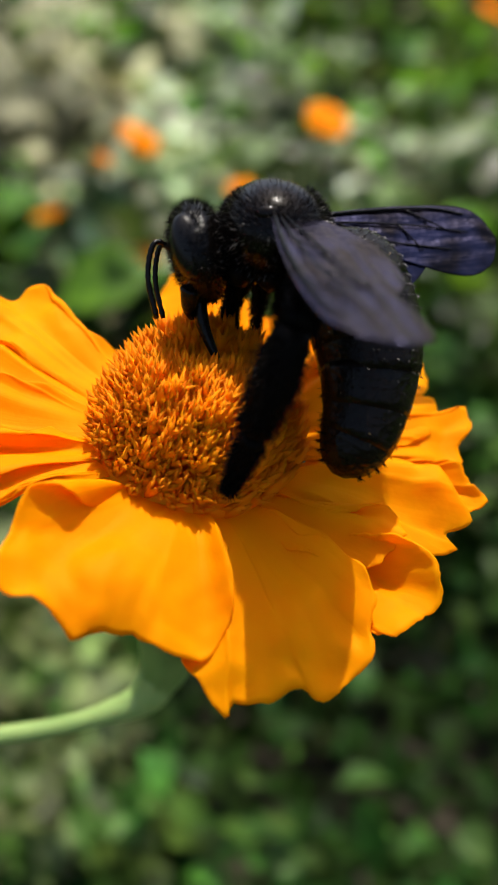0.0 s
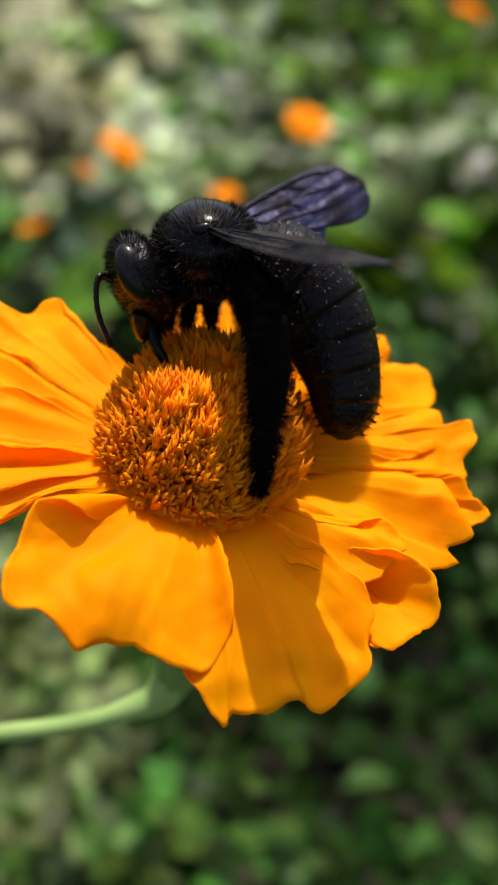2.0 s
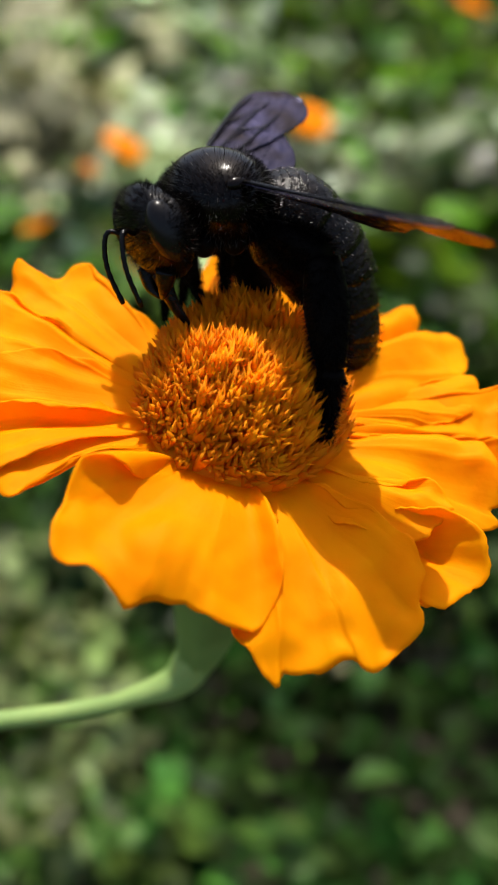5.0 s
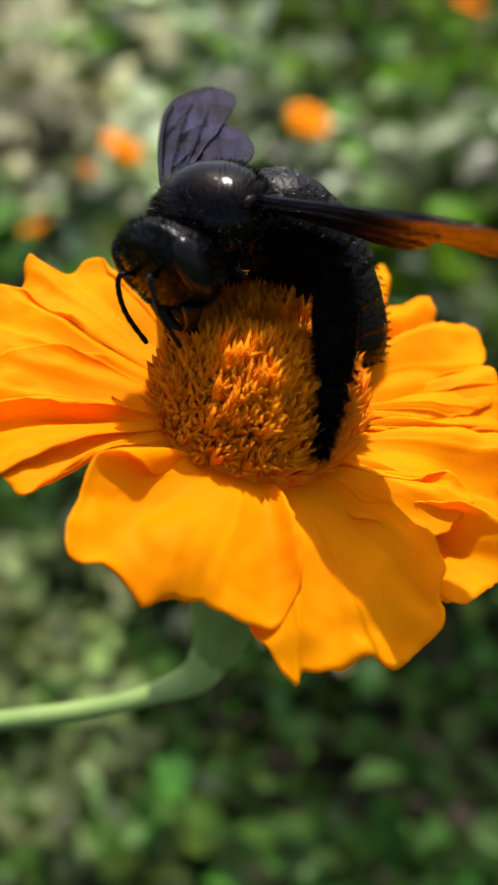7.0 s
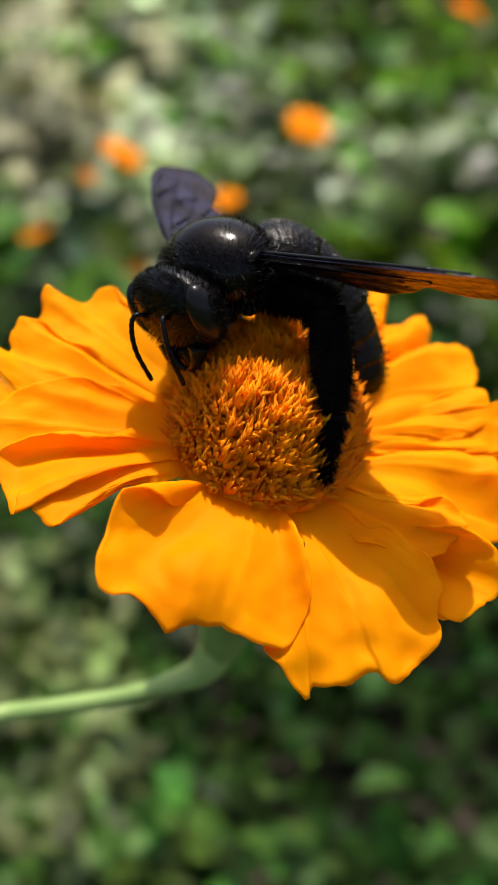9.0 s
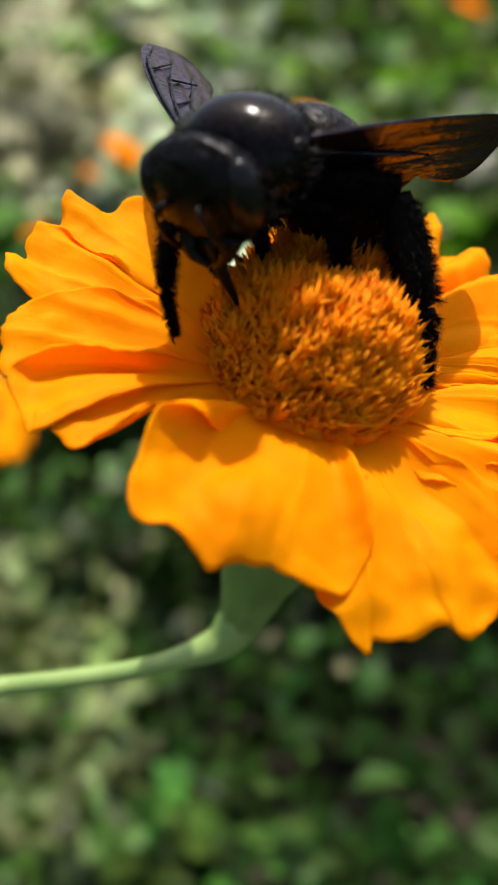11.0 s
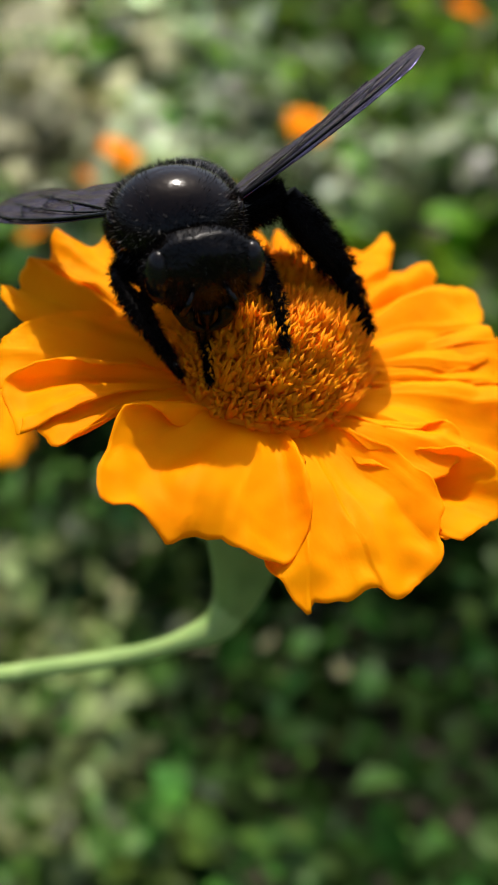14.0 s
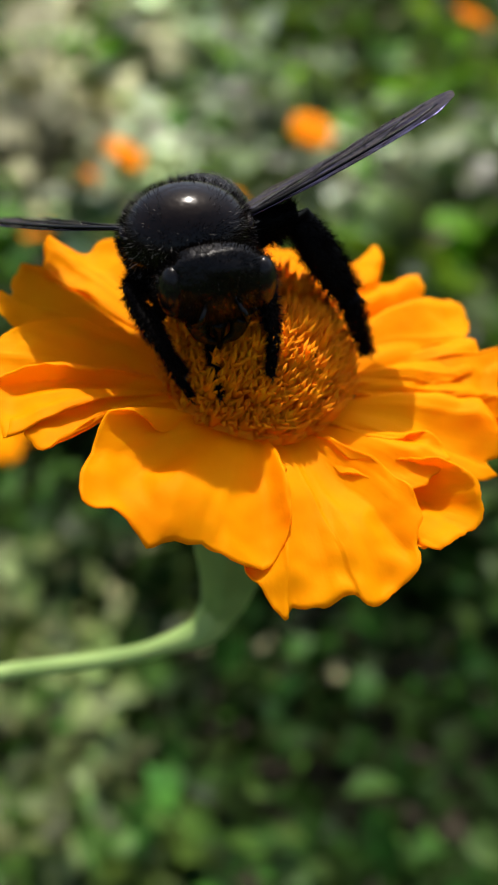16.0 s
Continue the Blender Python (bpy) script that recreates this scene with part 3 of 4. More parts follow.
def carpenter_bee():
    bee = thing("carpenter_bee", "large glossy black hairy carpenter bee feeding on the bloom", "bee")
    # thorax with a bald shining disc on its back, the fur thinning out towards it
    thorax = part("thorax", mesh_of("thorax", *ellipsoid(0, 0, -0.1, 4.0, 4.9, 3.75, 32, 44, 0.0), GLOSS), bee)
    part("back_plate", mesh_of("back_plate", *ellipsoid(0.2, 0, 0.35, 3.5, 4.3, 3.4, 28, 36), GLOSS), thorax, "bald glossy black back plate")
    tuft = spots_on(0, 0, -0.1, 3.95, 4.85, 3.7, 14000, lambda d: SEED.random() > smooth01((d.z - 0.35) / 0.35) * smooth01((0.75 - abs(d.x + 0.02)) / 0.3))
    part("fur", mesh_of("fur", *hairs(tuft, 0.5, 0.016), FUR), thorax, "short dense black fur")
    shine = spots_on(0, 0, -0.1, 4.0, 4.9, 3.75, 1300, lambda d: abs(d.y) > 0.35 or abs(d.x) > 0.6)
    part("fur", mesh_of("fur", *hairs(shine, 0.6, 0.02), PAINTED_GLINT), thorax, "sparse hairs, sun glint put into their grey colour")
    for s in (1, -1):
        part("tegula", mesh_of("tegula", *ellipsoid(0.3, 4.45 * s, 0.9, 0.9, 0.5, 0.55, 10, 14), GLOSS), thorax)
    # abdomen: overlapping plates on a curved axis
    ab = part("abdomen", mesh_of("waist", *ellipsoid(0, 0, 0, 1.6, 1.8, 1.7, 10, 16), FUR), bee)
    axis = spline([(0.8, 0, 0.4), (-2.8, 0, -0.4), (-6.65, 0, -3.3), (-9.3, 0, -7.4), (-10.3, 0, -11.7)], 8)
    radius = [4.75 * (0.42 + 0.58 * math.sin(math.pi / 2 * min(1, i / 9))) * (1 - 0.34 * smooth01((i - 12) / 18)) * math.sqrt(max(0.0, 1 - (max(0.0, i - 26) / 6.1) ** 2)) for i in range(33)]
    cuts = [0, 9, 14, 18, 22, 26, 32]
    for a, b in zip(cuts, cuts[1:]):
        span = list(range(a, min(b + 2, 33)))
        pts = [axis[i] for i in span]
        rad = [0.86 * radius[i] * (0.985 + 0.02 * k / len(span)) for k, i in enumerate(span)]
        rad[0] *= 0.96
        part("abdomen_plate", mesh_of("abdomen_plate", *tube(pts, rad, 36, 0.93), SHINY), ab)
    spots = []
    for _ in range(4200):
        i = SEED.randrange(2, 32)
        ang = SEED.uniform(0, 6.283)
        d = (axis[min(i + 1, 32)] - axis[i - 1]).normalized()
        n0 = Vector((0, math.cos(ang), 0)) + d.cross(Vector((0, 1, 0))) * math.sin(ang)
        if abs(math.cos(ang)) < 0.55 and SEED.random() < 0.75 and i < 26:
            continue
        spots.append((axis[i] + n0 * radius[i] * 0.82, (n0 + d * 0.8).normalized()))
    part("fringe", mesh_of("fringe", *hairs(spots, 0.42, 0.02), FUR), ab, "black hair fringe")
    # short hairs on the upper plates, their glint painted in by a pale colour
    specks = []
    for _ in range(1500):
        i = min(30, int(abs(SEED.gauss(0, 8))) + 2)
        ang = SEED.gauss(1.57, 0.9)
        d = (axis[i + 1] - axis[i - 1]).normalized()
        n0 = Vector((0, math.cos(ang), 0)) + Vector((0, 1, 0)).cross(d) * math.sin(ang)
        specks.append((axis[i] + n0 * radius[i] * 0.85, (n0 * 0.6 + d).normalized()))
    part("fringe", mesh_of("fringe", *hairs(specks, 0.26, 0.02), PAINTED_GLINT), ab, "fine hairs, sun glint put into their pale colour")
    grains = []
    for _ in range(22):
        i = SEED.randrange(5, 30)
        ang = SEED.uniform(0, 6.283)
        d = (axis[min(i + 1, 32)] - axis[i - 1]).normalized()
        n0 = Vector((0, math.cos(ang), 0)) + d.cross(Vector((0, 1, 0))) * math.sin(ang)
        grains.append(ellipsoid(*(axis[i] + n0 * radius[i] * 0.87), *[SEED.uniform(0.02, 0.035)] * 3, 4, 5))
    tagged(part("pollen", mesh_of("pollen", *join(*grains), POLLEN), ab, "pale pollen dust"), kind="stuff")
    # head, hung down, with eyes, jaws and tongue
    def large(shape):
        return [Vector(q) * 1.12 for q in shape[0]], shape[1]
    head = part("head", mesh_of("head", *large(ellipsoid(0, 0, 0, 1.9, 3.8, 3.2, 22, 32, 0.08)), CUTICLE), bee)
    for s in (1, -1):
        part("compound_eye", mesh_of("compound_eye", *large(ellipsoid(0.35, 2.85 * s, 0.2, 1.15, 0.95, 2.1, 16, 20)), EYE_BLACK), head, "smooth dark compound eye")
        part("mandible", mesh_of("mandible", *large(tube(spline([(1.0, 1.5 * s, -2.2), (1.5, 1.1 * s, -3.2), (1.6, 0.2 * s, -3.9)], 6), [0.75 - 0.05 * i for i in range(13)], 10)), SHINY), head)
    part("tongue", mesh_of("tongue", *large(tube(spline([(0.9, 0, -2.4), (1.0, 0, -4.6), (0.6, 0, -7.4)], 6), [0.62 - 0.035 * i for i in range(13)], 10)), CUTICLE), head)
    face = spots_on(0, 0, 0, 1.75, 3.75, 3.0, 4500, lambda d: abs(d.y) < 0.65 or d.x < 0.3)
    part("fur", mesh_of("fur", *large(hairs(face, 0.6, 0.02)), FUR), head, "short black face hair")
    shine = spots_on(0, 0, 0, 1.8, 3.8, 3.0, 260, lambda d: True)
    part("fur", mesh_of("fur", *large(hairs(shine, 0.4, 0.015)), PAINTED_GLINT), head, "sparse hairs, sun glint put into their grey colour")
    feelers = [antenna(s, head) for s in (1, -1)]
    legs = []
    for s in (1, -1):
        legs.append(leg("foreleg", 8.5, 1.6, [0.62, 0.55, 0.4, 0.18], bee, 0.3))
        legs.append(leg("midleg", 9.6, 3.0, [0.7, 0.66, 0.5, 0.18], bee, 0.5))
        legs.append(leg("hindleg", 16.0, 5.2, [1.25, 1.55, 1.25, 0.25], bee, 1.0))
    left, right = wing(1, bee), wing(-1, bee)
    return bee, ab, head, feelers, left, right, legs


bee, abdomen, bee_head, feelers, left_wing, right_wing, legs = carpenter_bee()
bee.scale = (1.02, 1.02, 1.02)


# ---- the garden behind: low leafy plants, dry litter and more marigolds ----
def leaf_stuff(name, mat, count, place, size, label, seed):
    rng = random.Random(seed)
    verts, faces = [], []
    made = 0
    while made < count:
        spot = place(rng)
        if spot is None:
            continue
        made += 1
        x, y, z = spot
        L = rng.uniform(*size)
        w = L * rng.uniform(0.22, 0.4)
        m = pose(x, y, z, rng.uniform(-50, 50), rng.uniform(-50, 50), rng.uniform(0, 360))
        o = len(verts)
        for s, k, h in ((0.35, 1.0, 0.05), (0.7, 0.8, 0.0)):
            for q, dz in ((-1, 0.12), (0, 0.0), (1, 0.12)):
                verts.append(m @ Vector((s * L, q * k * w, (h + dz * k) * L)))
        verts += [m @ Vector((0, 0, 0)), m @ Vector((L, 0, -0.12 * L))]
        for j in (0, 1):
            faces += [(o + j, o + j + 1, o + j + 4, o + j + 3), (o + 6, o + j + 1, o + j), (o + j + 3, o + j + 4, o + 7)]
    return tagged(new(name, mesh_of(name, verts, faces, mat)), label, "plants", kind="stuff")


COVER = material("cover_leaf", (0.066, 0.13, 0.016), 0.5, (0.02, 0.05, 0.007), scale=60, specular=0.25, patch=10, spread=0.6, island=True, through_light=0.25)
# near-black green: the deep shade between the plants is put into this leaf colour
SHADE_LEAF = material("shade_leaf", (0.018, 0.05, 0.006), 0.6, (0.009, 0.022, 0.003), scale=60, specular=0.08, spread=0.5, island=True, through_light=0.2)
YELLOW_LEAF = material("yellow_leaf", (0.19, 0.23, 0.065), 0.55, (0.085, 0.12, 0.025), scale=60, patch=14, spread=0.6, island=True, through_light=0.25)


def canopy(rng, lo=0.0, hi=1.0, near=120, far=2600, dense=0.0, off=0.0, left=-1.0, right=1.0, deep=False, thin=0.0):
    """A place in the low canopy; clumps and gaps follow a slow noise, and a hollow opens in front."""
    y = near + (far - near) * rng.random() ** 1.6
    x = rng.uniform(left, right) * (160 + 0.42 * y)
    if noise.noise(Vector((x / 130 + off, y / 150, off))) < dense:
        return None
    hollow = math.exp(-((x - 62) / 135) ** 4 - ((y - 205) / 150) ** 4)
    if not deep and rng.random() < hollow * 0.985:
        return None
    if y < 340 and rng.random() < thin:
        return None
    bare = math.exp(-((x + 250) / 190) ** 4 - ((y - 1050) / 280) ** 4)
    if not deep and rng.random() < bare * 0.15:
        return None
    top = 150 + 90 * noise.noise(Vector((x / 120, y / 120, 5.5))) + 40 * noise.noise(Vector((x / 45, y / 45, 1.5)))
    if y < 320:
        top *= 0.75
    return (x, y, top * (lo + (hi - lo) * rng.random()))


def within(rng, cx, cy, rx, ry, low, high):
    a, r = rng.uniform(0, 6.283), math.sqrt(rng.random())
    return (cx + rx * r * math.cos(a), cy + ry * r * math.sin(a), rng.uniform(low, high))


leaf_stuff("ground_cover", COVER, 7000, lambda r: canopy(r, 0.1, 1.0, far=620, near=165, dense=-0.02, thin=0.4), (9, 25), "dense low green garden leaves in sun", 11)
leaf_stuff("broad_leaves", LEAF, 6000, lambda r: canopy(r, 0.35, 1.15, near=460, dense=0.03, off=1.3), (22, 60), "broad bright green leaves of the garden bed", 17)
leaf_stuff("dark_undergrowth", SHADE_LEAF, 8000, lambda r: canopy(r, 0.0, 0.7, dense=-0.5, deep=True), (10, 26), "undergrowth leaves, deep shade put into their dark green", 14)
leaf_stuff("pale_foliage", PALE_SHEEN_LEAF, 4400, lambda r: canopy(r, 0.7, 1.15, near=520, dense=0.08, off=7.7), (16, 50), "pale grey-green leaves among the plants, sheen put into their colour", 12)
leaf_stuff("yellowing_foliage", YELLOW_LEAF, 800, lambda r: within(r, -122, 215, 74, 110, 20, 135), (7, 18), "yellow-green leaves of a low garden plant", 15)
leaf_stuff("dry_litter", DRY, 2500, lambda r: canopy(r, 0.02, 0.25, near=300, dense=-0.3, off=3.3), (14, 40), "dry straw-coloured leaves on the soil", 13)
leaf_stuff("dry_grass", DRY, 1700, lambda r: within(r, -235, 1000, 190, 260, 25, 165), (20, 60), "patch of bleached dry grass and leaves", 16)


def around(rng):
    """A place in the wider bed, thinner than the planting before the bloom and clear of it."""
    x, y = rng.uniform(-3200, 3200), rng.uniform(-2400, 4200)
    if (y > 100 and abs(x) < 160 + 0.40 * y and y < 2600) or math.hypot(x, y) < 320:
        return None
    if noise.noise(Vector((x / 420, y / 420, 2.7))) < -0.22:
        return None
    top = 110 + 80 * noise.noise(Vector((x / 200, y / 200, 4.4)))
    return (x, y, max(8.0, top * rng.random()))


leaf_stuff("garden_bed", LEAF, 16000, around, (40, 95), "green leafy bed of low plants all around", 21)
leaf_stuff("bed_undergrowth", SHADE_LEAF, 9000, lambda r: (lambda p: p and (p[0], p[1], p[2] * 0.4))(around(r)), (40, 90), "low bed leaves, shade put into their dark green", 22)
leaf_stuff("pale_bed_foliage", PALE_SHEEN_LEAF, 7000, lambda r: (lambda p: p and (p[0], p[1], p[2] + 25))(around(r)), (20, 60), "pale green leaves among the bed's plants, sheen put into their colour", 23)


def garden_marigold(label):
    top = thing("marigold", label, "flower", "marigolds in the bed")
    for k in range(9):
        v, f = petal_shape(k * 40 + SEED.uniform(-8, 8), SEED.uniform(17, 21), 7.0, SEED.uniform(-4, 2), arch=2, phase=SEED.uniform(0, 6), base=2)
        part("petal", petal_mesh(v, f), top)
    part("disc", mesh_of("disc", *ellipsoid(0, 0, 1, 6.5, 6.5, 4.5, 12, 20, 0.2), FLORET), top)
    part("calyx", mesh_of("calyx", *tube([(0, 0, 0), (0, 0, -6), (0, 0, -14), (0, 0, -22)], [6, 6.4, 4.5, 1.5], 20), CALYX), top)
    part("stem", mesh_of("stem", *tube(spline([(0, 0, -20), (3, 2, -60), (5, 6, -140), (2, 8, -260)], 6), [1.4] * 19, 10), STEM), top)
    return top


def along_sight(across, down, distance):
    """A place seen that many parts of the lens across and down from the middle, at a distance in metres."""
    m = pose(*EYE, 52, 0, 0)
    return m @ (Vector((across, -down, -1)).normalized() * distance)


first = garden_marigold("orange marigold in the bed behind")
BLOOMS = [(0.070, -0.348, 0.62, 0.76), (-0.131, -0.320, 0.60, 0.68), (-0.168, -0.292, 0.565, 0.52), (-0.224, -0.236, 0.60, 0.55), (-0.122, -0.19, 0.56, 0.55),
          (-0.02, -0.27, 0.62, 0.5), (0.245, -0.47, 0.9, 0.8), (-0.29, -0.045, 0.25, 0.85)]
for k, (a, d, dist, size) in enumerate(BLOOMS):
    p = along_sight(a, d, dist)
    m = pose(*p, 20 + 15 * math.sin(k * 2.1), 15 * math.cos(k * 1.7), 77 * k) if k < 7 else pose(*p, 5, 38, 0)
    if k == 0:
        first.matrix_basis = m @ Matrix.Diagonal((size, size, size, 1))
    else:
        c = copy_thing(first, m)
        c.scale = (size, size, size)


# ---- what moves ----
FLOWER_ROWS = [  # seconds, millimetres, degrees
    (0.0, -4.36, 57.49, 374.53, 5.76, 8.97, -5.41),
    (0.5, -4.42, 63.62, 371.56, 7.28, 8.63, -9.31),
    (1.0, -1.49, 59.64, 369.90, 7.69, 9.75, -8.11),
    (1.5, -1.09, 59.24, 373.15, 6.70, 9.54, -8.17),
    (2.0, -3.32, 58.59, 373.09, 7.02, 9.34, -8.95),
    (2.5, -3.02, 59.51, 374.14, 6.49, 9.81, -9.07),
    (3.0, -1.57, 59.44, 373.79, 6.84, 10.01, -8.32),
    (3.5, 0.41, 59.84, 373.56, 6.61, 10.28, -7.77),
    (4.0, -0.44, 59.09, 374.44, 6.00, 9.69, -8.09),
    (4.2, -0.88, 59.00, 375.10, 5.58, 10.38, -7.58),
    (6.3, -0.06, 59.48, 376.83, 6.02, 10.97, -7.49),
    (6.5, -0.76, 57.92, 377.09, 6.88, 11.13, -7.11),
    (7.0, 0.61, 58.69, 377.00, 6.13, 9.97, -7.88),
    (7.5, 0.07, 58.87, 376.97, 5.67, 10.57, -7.40),
    (8.0, -1.99, 57.00, 376.73, 6.51, 10.93, -7.92),
    (8.5, -0.79, 57.69, 377.85, 6.47, 10.59, -7.75),
    (9.0, 1.21, 61.57, 372.83, 9.57, 11.08, -6.27),
    (9.2, 2.42, 64.04, 371.82, 9.44, 10.74, -6.40),
    (11.3, 4.66, 56.92, 383.08, 8.03, 12.50, -6.36),
    (11.5, 3.04, 57.69, 380.71, 6.32, 9.15, -7.56),
    (12.0, 2.61, 63.01, 375.35, 7.49, 8.83, -7.96),
    (12.5, 2.24, 67.81, 375.33, 7.14, 8.36, -8.02),
    (13.0, 4.03, 68.86, 374.92, 6.39, 8.73, -7.54),
    (13.5, 3.19, 67.49, 374.51, 6.74, 8.96, -7.94),
    (14.0, 1.83, 65.79, 376.68, 7.56, 8.81, -8.01),
    (14.5, 0.90, 64.80, 376.34, 7.42, 9.01, -8.34),
    (15.0, -0.58, 64.08, 377.77, 7.34, 8.77, -8.70),
    (15.5, -1.87, 64.24, 377.33, 7.21, 8.88, -8.73),
    (16.0, 0.60, 66.50, 375.67, 7.42, 8.56, -8.37),
]
BEE_ROWS = [
    (0.0, 1.18, 61.87, 390.66, 30.11, 2.97, 179.82),
    (0.5, -2.49, 75.54, 386.63, 32.15, 2.01, -173.42),
    (1.0, -0.58, 71.01, 384.20, 31.43, 2.01, -170.71),
    (1.5, -0.46, 65.73, 387.61, 32.65, 3.51, -167.08),
    (2.0, -2.92, 65.75, 387.82, 32.59, 4.96, -166.63),
    (2.5, -1.74, 70.20, 389.46, 30.02, -0.98, -178.85),
    (3.0, -2.92, 67.24, 388.85, 32.44, 3.56, -165.05),
    (3.5, -1.26, 66.24, 388.55, 32.09, 3.01, -162.63),
    (4.0, -2.24, 66.24, 389.63, 31.52, 1.23, -160.46),
    (4.2, -2.24, 68.15, 390.43, 29.04, -1.33, -158.72),
    (6.3, -3.31, 62.46, 391.73, 19.28, 4.41, -135.22),
    (6.5, -3.70, 62.42, 391.66, 18.59, 5.29, -132.77),
    (7.0, -2.31, 62.60, 391.91, 17.82, 6.22, -130.24),
    (7.5, -3.11, 63.34, 391.82, 17.83, 6.19, -130.35),
    (8.0, -5.05, 61.09, 390.85, 17.05, 5.59, -129.45),
    (8.5, -4.23, 62.84, 392.83, 17.12, 5.36, -129.16),
    (9.0, -2.23, 66.46, 386.42, 16.75, 5.56, -128.92),
    (9.2, -1.60, 71.11, 385.43, 16.46, 5.19, -128.16),
    (11.3, -0.08, 57.93, 398.83, 5.52, 7.70, -118.87),
    (11.5, -1.83, 58.91, 396.17, 3.95, 8.48, -115.28),
    (12.0, -3.57, 63.99, 389.60, -0.19, 11.44, -102.68),
    (12.5, -3.51, 68.04, 390.17, -0.71, 16.20, -93.03),
    (13.0, -1.81, 67.65, 389.74, -0.68, 16.16, -91.63),
    (13.5, -2.56, 67.88, 389.42, -0.67, 16.42, -90.66),
    (14.0, -4.94, 63.68, 391.59, 0.44, 17.74, -78.59),
    (14.5, -4.68, 63.33, 391.20, 0.93, 18.69, -78.93),
    (15.0, -5.81, 61.48, 392.45, 0.92, 18.64, -79.28),
    (15.5, -6.98, 62.01, 392.11, 0.99, 18.80, -79.41),
    (16.0, -4.44, 64.17, 390.25, 1.74, 18.70, -77.96),
]
ABDOMEN_ROWS = [
    (0.0, -3.30, 0.00, -1.60, 13.64, -36.09, -9.32),
    (0.5, -3.60, 0.00, -2.80, 7.96, -26.00, -5.51),
    (1.0, -3.50, 0.00, -1.80, 12.88, -24.82, -9.17),
    (1.5, -3.20, 0.00, -1.30, 12.81, -25.50, -9.18),
    (2.0, -3.20, 0.00, -1.40, 5.75, -25.00, -4.10),
    (2.5, -3.20, 0.00, -1.40, 7.67, -20.94, -5.64),
    (3.0, -3.20, 0.00, -1.40, 7.36, -22.50, -5.33),
    (3.5, -3.20, 0.00, -1.40, 14.85, -22.50, -10.93),
    (4.0, -3.20, 0.00, -1.40, 3.00, -19.00, 1.15),
    (4.2, -3.20, 0.00, -1.40, 5.25, -20.50, -3.95),
    (6.3, -3.20, 0.00, -1.40, -3.53, -22.46, 2.58),
    (6.5, -3.20, 0.00, -1.40, 1.08, -25.39, -0.78),
    (7.0, -3.20, 0.00, -1.40, 16.62, -28.72, -11.56),
    (7.5, -3.20, 0.00, -1.40, 3.82, -22.03, -2.79),
    (8.0, -3.20, 0.00, -1.40, 2.92, -23.48, -2.12),
    (8.5, -3.20, 0.00, -1.40, 16.27, -29.57, -11.29),
    (9.0, -3.20, 0.00, -1.40, 21.64, -26.13, -15.07),
    (9.2, -3.20, 0.00, -1.40, 22.00, -28.00, -18.00),
    (11.3, -3.20, 0.00, -1.40, 10.00, -24.00, -30.00),
    (11.5, -3.20, 0.00, -1.40, 10.00, -22.00, -36.00),
    (12.0, -3.20, 0.00, -1.40, 10.00, -16.00, -50.00),
    (12.5, -3.20, 0.00, -1.40, 10.00, -18.00, -56.00),
    (13.0, -3.20, 0.00, -1.40, 10.00, -19.00, -57.00),
    (13.5, -3.20, 0.00, -1.40, 10.00, -20.00, -57.00),
    (14.0, -3.20, 0.00, -1.40, 8.00, -32.00, -52.00),
    (14.5, -3.20, 0.00, -1.40, 8.00, -32.00, -52.00),
    (15.0, -3.20, 0.00, -1.40, 8.00, -32.00, -52.00),
    (15.5, -3.20, 0.00, -1.40, 8.00, -32.00, -52.00),
    (16.0, -3.20, 0.00, -1.40, 8.00, -32.00, -52.00),
]
